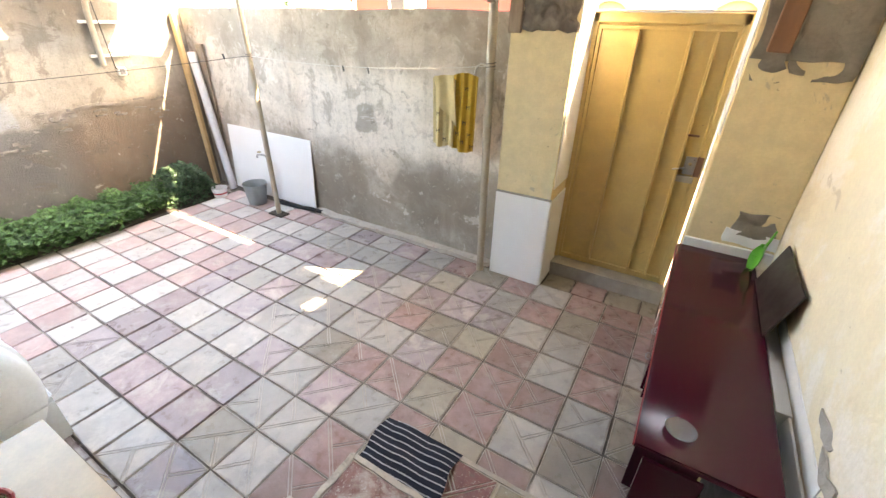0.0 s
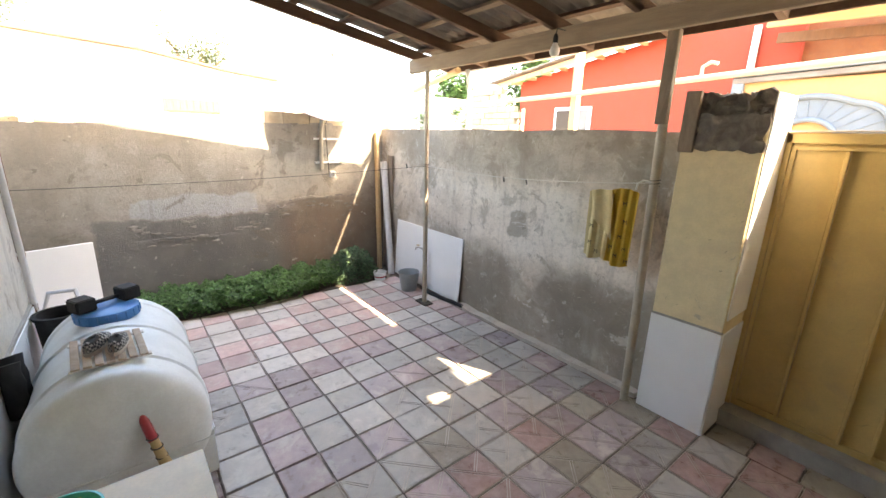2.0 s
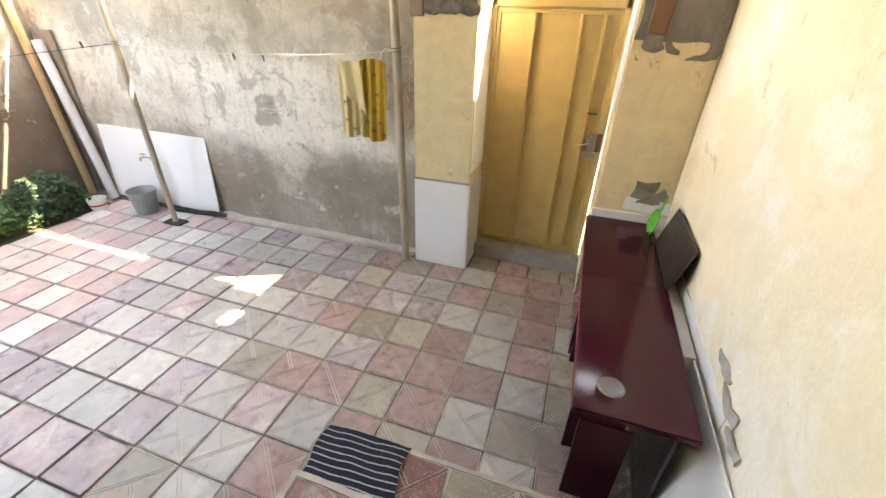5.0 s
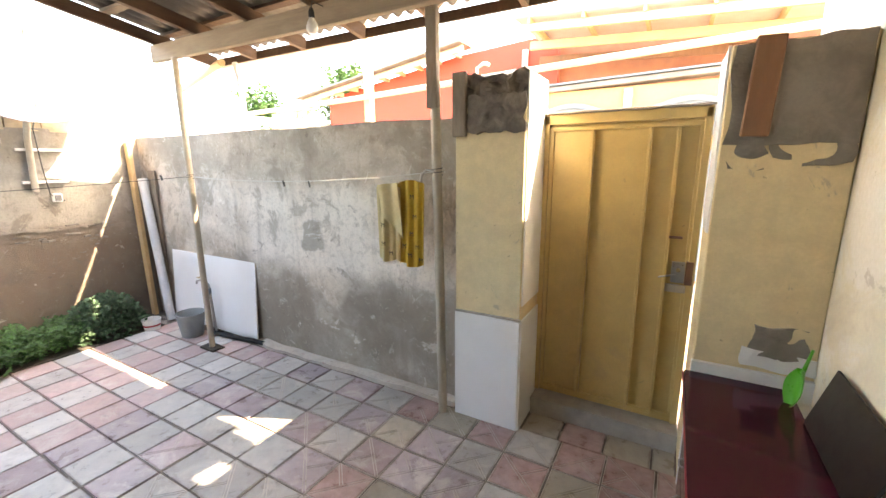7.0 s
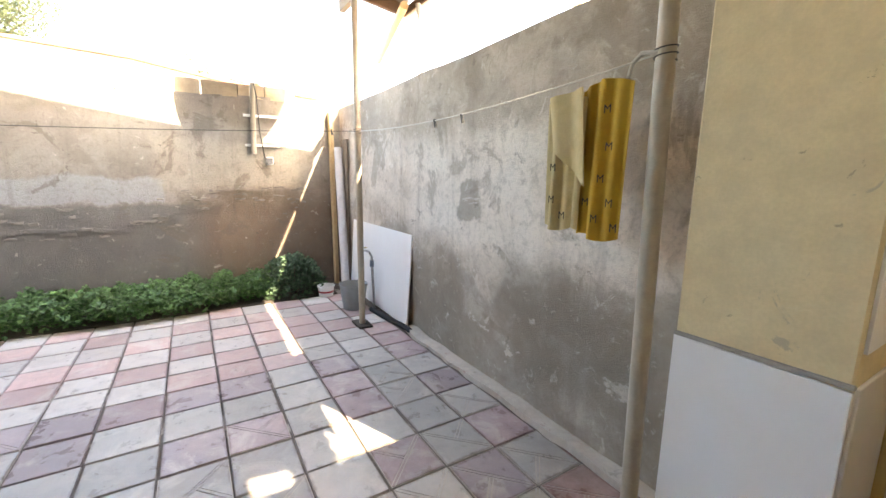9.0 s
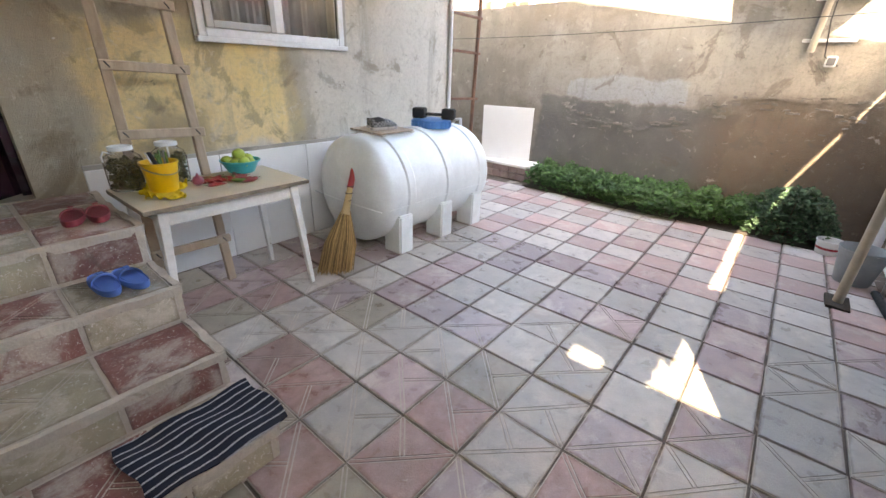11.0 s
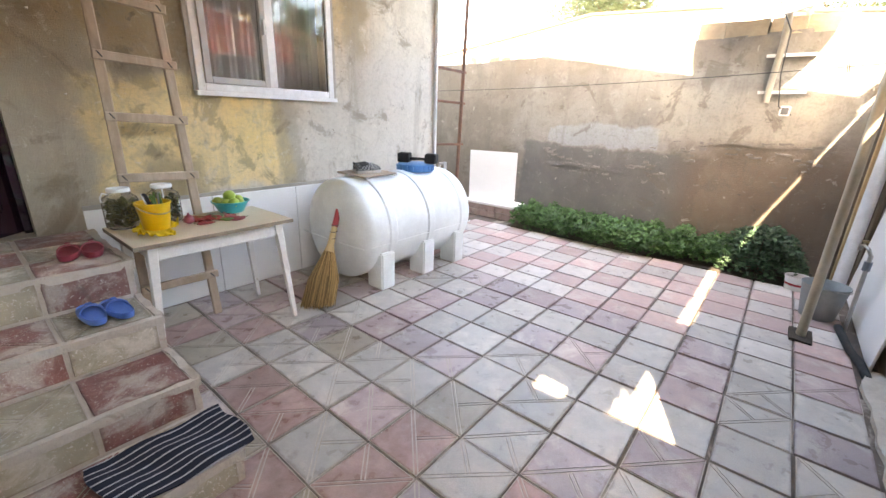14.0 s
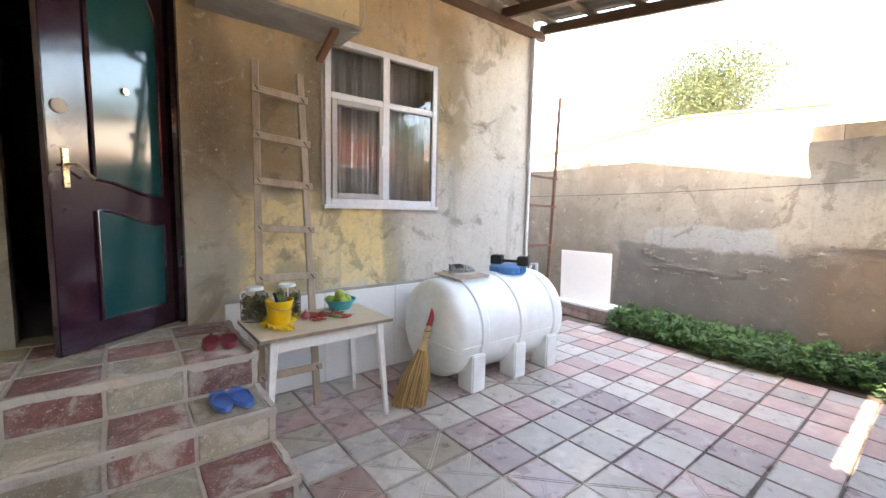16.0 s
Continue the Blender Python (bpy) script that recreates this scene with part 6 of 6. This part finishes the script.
part("wall", box((-1.65, 0.02, -0.1), (4.2, 0.2, 3.3), 0.01), M["orangewall"], bg, "apricot render")
part("coping", bar((-1.75, 0.1, 3.32), (4.3, 0.1, 3.5), 0.34, 0.09, 0.01), M["slate"], bg, "dark grey coping")
part("coping_sheet", bar((-1.75, 0.08, 3.39), (4.3, 0.08, 3.57), 0.4, 0.03, 0.006), M["bluegrey"], bg, "blue-grey coping sheet")


def fan(cx, n=26):
    """One gate leaf whose top is a scalloped arch with a round opening under it."""
    top = []
    for u in np.linspace(0, 1, n):
        a = math.pi * u
        top.append((cx + 0.94 * math.cos(a), 2.35 + 0.62 * math.sin(a) ** 0.7 + 0.05 * abs(math.sin(3 * a))))
    hole = [(cx + 0.42 * math.cos(a), 2.25 + 0.42 * math.sin(a)) for a in np.linspace(math.pi, 0, n)]
    return top, hole


for cxx in (-0.6, 1.32, 3.24):
    top, hole = fan(cxx)
    bm = bmesh.new()
    for y0 in (0.0, -0.03):
        ta, ha = [bm.verts.new((x, y0, z)) for x, z in top], [bm.verts.new((x, y0, z)) for x, z in hole[::-1]]
        for i in range(len(ta) - 1):
            bm.faces.new((ta[i], ta[i + 1], ha[i + 1], ha[i]))
    part("leaf_sheet", bm, M["bluegrey"], bg, "blue-grey ribbed sheet")
    part("arch_rim", sweep([(x, -0.045, z) for x, z in top], 0.045, 8), M["bluegrey"], bg, "raised arch rim", True)
    part("inner_rim", sweep([(x, -0.045, z) for x, z in hole], 0.04, 8), M["bluegrey"], bg, "raised inner rim", True)
    for k in range(3, 23, 2):
        p, q = top[k], hole[::-1][k]
        part("rib", bar((p[0], -0.04, p[1] - 0.03), (q[0], -0.04, q[1] + 0.03), 0.02, 0.02, 0.003, up=(0, 1, 0.01)), M["bluegrey"], bg)
    part("lower_leaf", box((cxx - 0.94, -0.03, 0.0), (cxx + 0.94, 0.0, 2.2), 0.005), M["bluegrey"], bg)
for xx in (0.36, 2.28):
    part("post", box((xx - 0.07, -0.08, 0), (xx + 0.07, 0.01, 3.25), 0.01), M["bluegrey"], bg)
part("post", box((-1.75, -0.06, 0), (-1.58, 0.03, 3.3), 0.01), M["bluegrey"], bg)

pr = thing("porch_roof", pose(1.2, 12.2, 0), "open timber porch roof of the house over the road", "roof")
part("roof_sheet", bar((-3.0, -1.3, 4.75), (3.4, -1.3, 4.35), 1.7, 0.05, 0.01), M["chalk"], pr, "pale sheet roof")
part("purlin", bar((-2.9, -2.0, 4.55), (3.4, -2.0, 4.18), 0.08, 0.14, 0.01), M["newwood"], pr, "pale timber purlin")
part("purlin", bar((-2.9, -1.3, 4.4), (3.4, -1.3, 4.05), 0.08, 0.16, 0.01), M["newwood"], pr)
part("purlin", bar((-2.9, -0.6, 4.25), (3.4, -0.6, 3.9), 0.08, 0.18, 0.01), M["plankbrown"], pr, "brown timber")
for i in range(7):
    x = -2.7 + i
    part("rafter", bar((x, -2.1, 4.66 - 0.06 * i), (x, -0.5, 4.6 - 0.06 * i), 0.06, 0.12, 0.006), M["newwood"], pr)
part("back_wall", box((-2.9, 0.0, 0.0), (3.6, 0.2, 5.0)), M["terracotta"], pr, "dim brown wall under the roof")

gp = thing("gas_pipe", pose(-2.0, 6.5, 0), "cream-painted overhead gas pipe along the street", "pipe")
part("tube", sweep([(-8, 0, 2.70), (-0.7, 0, 2.89), (2.5, 0, 3.02), (6, 0, 3.15)], 0.035, 10), M["pipe"], gp, smooth=True)
for x in (-5.6, -1.5, 4.5):
    part("support", rod((x, 0.05, -0.05), (x, 0.05, 2.78 + 0.03 * x), 0.03, n=10), M["pipe"], gp, smooth=True)
part("branch", sweep([(1.1, 0, 2.95), (1.1, 0, 3.08), (1.18, 0, 3.12), (1.25, 0, 3.1)], 0.02, 8), M["pipe"], gp, smooth=True)
yp = thing("street_post", pose(-2.58, 6.62, 0), "square yellow timber post at the street", "post")
part("shaft", box((-0.05, -0.05, -0.05), (0.05, 0.05, 4.3), 0.004), M["newwood"], yp)
rp = thing("roof_pole", pose(-5.35, 3.86, 0), "thin orange pole behind the yard wall", "pole")
part("shaft", rod((0, 0, 0), (0, 0, 4.6), 0.03, n=10), M["newwood"], rp, smooth=True)
gut = thing("gutter_timber", pose(-3.4, 4.93, 3.1), "pale round timber reaching out from the canopy corner", "timber")
part("shaft", rod((0.2, -0.02, 0.0), (-1.35, 0.35, -0.12), 0.04, n=12), M["newwood"], gut, smooth=True)
part("downpipe", sweep([(0.25, 0.1, 0.02), (0.25, 0.12, -0.1), (0.28, 0.13, -0.3), (0.29, 0.13, -1.6)], 0.03, 10), M["pvc"], gut, "grey downpipe", True)

# a yellow flowering bush and weeds on the wall top
bm = bmesh.new()
leaves(bm, 260, lambda: (Vector((-5.1 + rnd.gauss(0, 0.04), rnd.choice((0.3, 0.45, 1.6, 2.1, 2.45)) + rnd.gauss(0, 0.03), 2.24 + abs(rnd.gauss(0, 0.07)))), Vector((0, 0, 1))), 0.03, rnd)
flat("wall_weeds", bm, M["leaftree"], "dry little weeds on the wall top", "weeds")

# ---- paving ----
floor = thing("floor", pose(0, 0, 0), "yard paved with worn square grey and pink concrete tiles", "floor", kind="structure")
part("bed", box((-5.0, -3.0, -0.2), (1.95, 5.2, -0.012)), M["grout"], floor, "sandy joints and tile bed")
XS = [1.275, 0.965, 0.65, 0.315, 0.01, -0.32, -0.635, -0.975, -1.30, -1.63, -1.94, -2.26, -2.57, -2.85, -3.13, -3.44, -3.75, -4.06, -4.37]
YS = [4.69, 4.375, 4.06, 3.745, 3.42, 3.095, 2.775, 2.44, 2.13, 1.82, 1.51, 1.2, 0.89, 0.545]
XS = [1.55, *XS]


def tile_mesh(material, relief):
    """A unit tile, 1 by 1 and 3 cm deep, its face cut into three raised fields by double grooves."""
    bm = box((-0.5, -0.5, -0.03), (0.5, 0.5, -0.0028 if relief else 0.0), 0)
    if relief:
        e, t = 0.485, 0.026
        k = t + 0.03
        for f in bm.faces:
            f.material_index = 1
        fields = ([(-e + k, -e), (e, -e), (e, e - k)], [(-e, -e + k), (-k, 0.0), (-e, e - k)], [(0.0, k), (e - k, e), (-e + k, e)],
                  [(-e, -e), (-e + t, -e), (e, e - t), (e, e), (e - t, e), (-e, -e + t)],
                  [(-e, e), (-e, e - t), (-(k + t) / 2, (k - t) / 2), ((t - k) / 2, (k + t) / 2), (-e + t, e)])
        for f in fields:
            bm.faces.new([bm.verts.new((x, y, 0.0)) for x, y in f])
            ring = [bm.verts.new((x, y, z)) for z in (0.0, -0.0028) for x, y in f]
            n = len(f)
            for i in range(n):
                bm.faces.new((ring[i], ring[(i + 1) % n], ring[n + (i + 1) % n], ring[n + i]))
    else:
        bmesh.ops.bevel(bm, geom=bm.edges[:], offset=0.012, segments=1, affect="EDGES")
    me = mesh_of(bm, material)
    me.materials.append(M["tile_dust"])
    return me


TILES = {(c, r): tile_mesh(M[c], r) for c in ("tile_grey", "tile_pink", "tile_mauve", "tile_white", "tile_rose", "tile_red", "tile_olive", "step_red", "step_olive") for r in (True, False)}
rnd = random.Random(21)
for i, (xb, xa) in enumerate(zip(XS, XS[1:])):
    for j, (yb, ya) in enumerate(zip(YS, YS[1:])):
        x, y = (xa + xb) / 2, (ya + yb) / 2
        if x > sx0 and y < 2.5 or x > 1.3 and y < 2.6:
            continue
        far = x < -2.7
        pink = (i + j) % 2 == 0 if far or rnd.random() < 0.35 else rnd.random() < 0.42
        pink = pink if rnd.random() < 0.9 else not pink
        if far:
            kind = "tile_rose" if pink else "tile_white"
        else:
            near = rnd.random() < min(0.9, max(0.0, (x + 1.6) / 2.2))
            kind = ("tile_red" if near else "tile_pink") if pink else ("tile_olive" if near and rnd.random() < 0.6 else "tile_grey")
            if kind == "tile_pink" and rnd.random() < 0.55:
                kind = "tile_mauve"
        relief = not far and (x > -0.9 or rnd.random() < 0.35)
        gap = rnd.uniform(0.008, 0.014)
        quarter = rnd.choice((0, 1, 2, 3))
        w, d = abs(xb - xa) - gap, abs(yb - ya) - gap
        t = Matrix.LocRotScale((x + rnd.uniform(-0.003, 0.003), y + 0.006 * x + rnd.uniform(-0.003, 0.003), rnd.uniform(-0.002, 0.002)),
                               Euler((rnd.uniform(-0.009, 0.009), rnd.uniform(-0.009, 0.009), quarter * math.pi / 2 + rnd.uniform(-0.008, 0.008))),
                               (d, w, 1) if quarter % 2 else (w, d, 1))
        piece("tile", TILES[kind, relief], floor, t)

for xa, xb in zip((0.335, 0.62, 0.93, 1.24), (0.62, 0.93, 1.24, 1.385)):
    piece("tile", TILES[rnd.choice(("tile_red", "tile_olive")), False], floor, Matrix.LocRotScale(((xa + xb) / 2, 4.81, 0.0), None, (xb - xa - 0.012, 0.25, 1)))

# broken cement noses and side edges of the steps
for k, (yf, z) in enumerate(LEV):
    yb = LEV[k + 1][0] if k < 3 else 0.53
    part("nosing", rough_block((sx0 - 1.022, yf - 1.4 - 0.022, z - 0.04), (sx1 - 1.02, yf - 1.4 + 0.006, z + 0.001), 0.012, 22, 13, k + 3), M["lip"], steps, "chipped cement nosing")
    part("side_edge", rough_block((sx0 - 1.03, yb - 1.4, z - 0.05), (sx0 - 0.998, yf - 1.4 - 0.004, z + 0.001), 0.014, 16, 12, k + 9), M["lip"], steps, "chipped cement edge")

# tiles on the steps: treads and risers
rnd = random.Random(8)
cols = [sx0 + 0.02, 0.51, 0.86, 1.22, 1.57, sx1]
for k, (yf, z) in enumerate(LEV):
    rows = [(yf - 0.02, LEV[k + 1][0] + 0.012)] if k < 3 else [(1.40, 1.12), (1.11, 0.83), (0.82, 0.535)]
    shift = rnd.uniform(-0.04, 0.04)
    odd = k
    for yb, ya in rows:
        for xa, xb in zip(cols, cols[1:]):
            odd += 1
            kind = ("step_red", "step_olive")[odd % 2]
            xa2, xb2 = xa + (shift if xa > cols[0] else 0), xb + (shift if xb < sx1 else 0)
            piece("tile", TILES[kind, rnd.random() < 0.7], steps,
                  Matrix.LocRotScale(((xa2 + xb2) / 2 - 1.02, (ya + yb) / 2 - 1.4, z + rnd.uniform(-0.001, 0.001)), Euler((0, 0, rnd.choice((0, 2)) * math.pi / 2 + rnd.uniform(-0.01, 0.01))),
                                     (xb2 - xa2 - 0.013, yb - ya - 0.01, 1)))
    zl = LEV[k - 1][1] if k else 0.0
    for xa, xb in zip(cols, cols[1:]):
        odd += 1
        kind = ("step_olive", "step_red")[odd % 2]
        xa2, xb2 = xa + (shift if xa > cols[0] else 0), xb + (shift if xb < sx1 else 0)
        piece("tile", TILES[kind, False], steps,
              Matrix.LocRotScale(((xa2 + xb2) / 2 - 1.02, yf - 1.4 + 0.003, (zl + z) / 2 - 0.004), Euler((math.radians(-90), 0, 0)), (xb2 - xa2 - 0.014, z - zl - 0.03, 1)))
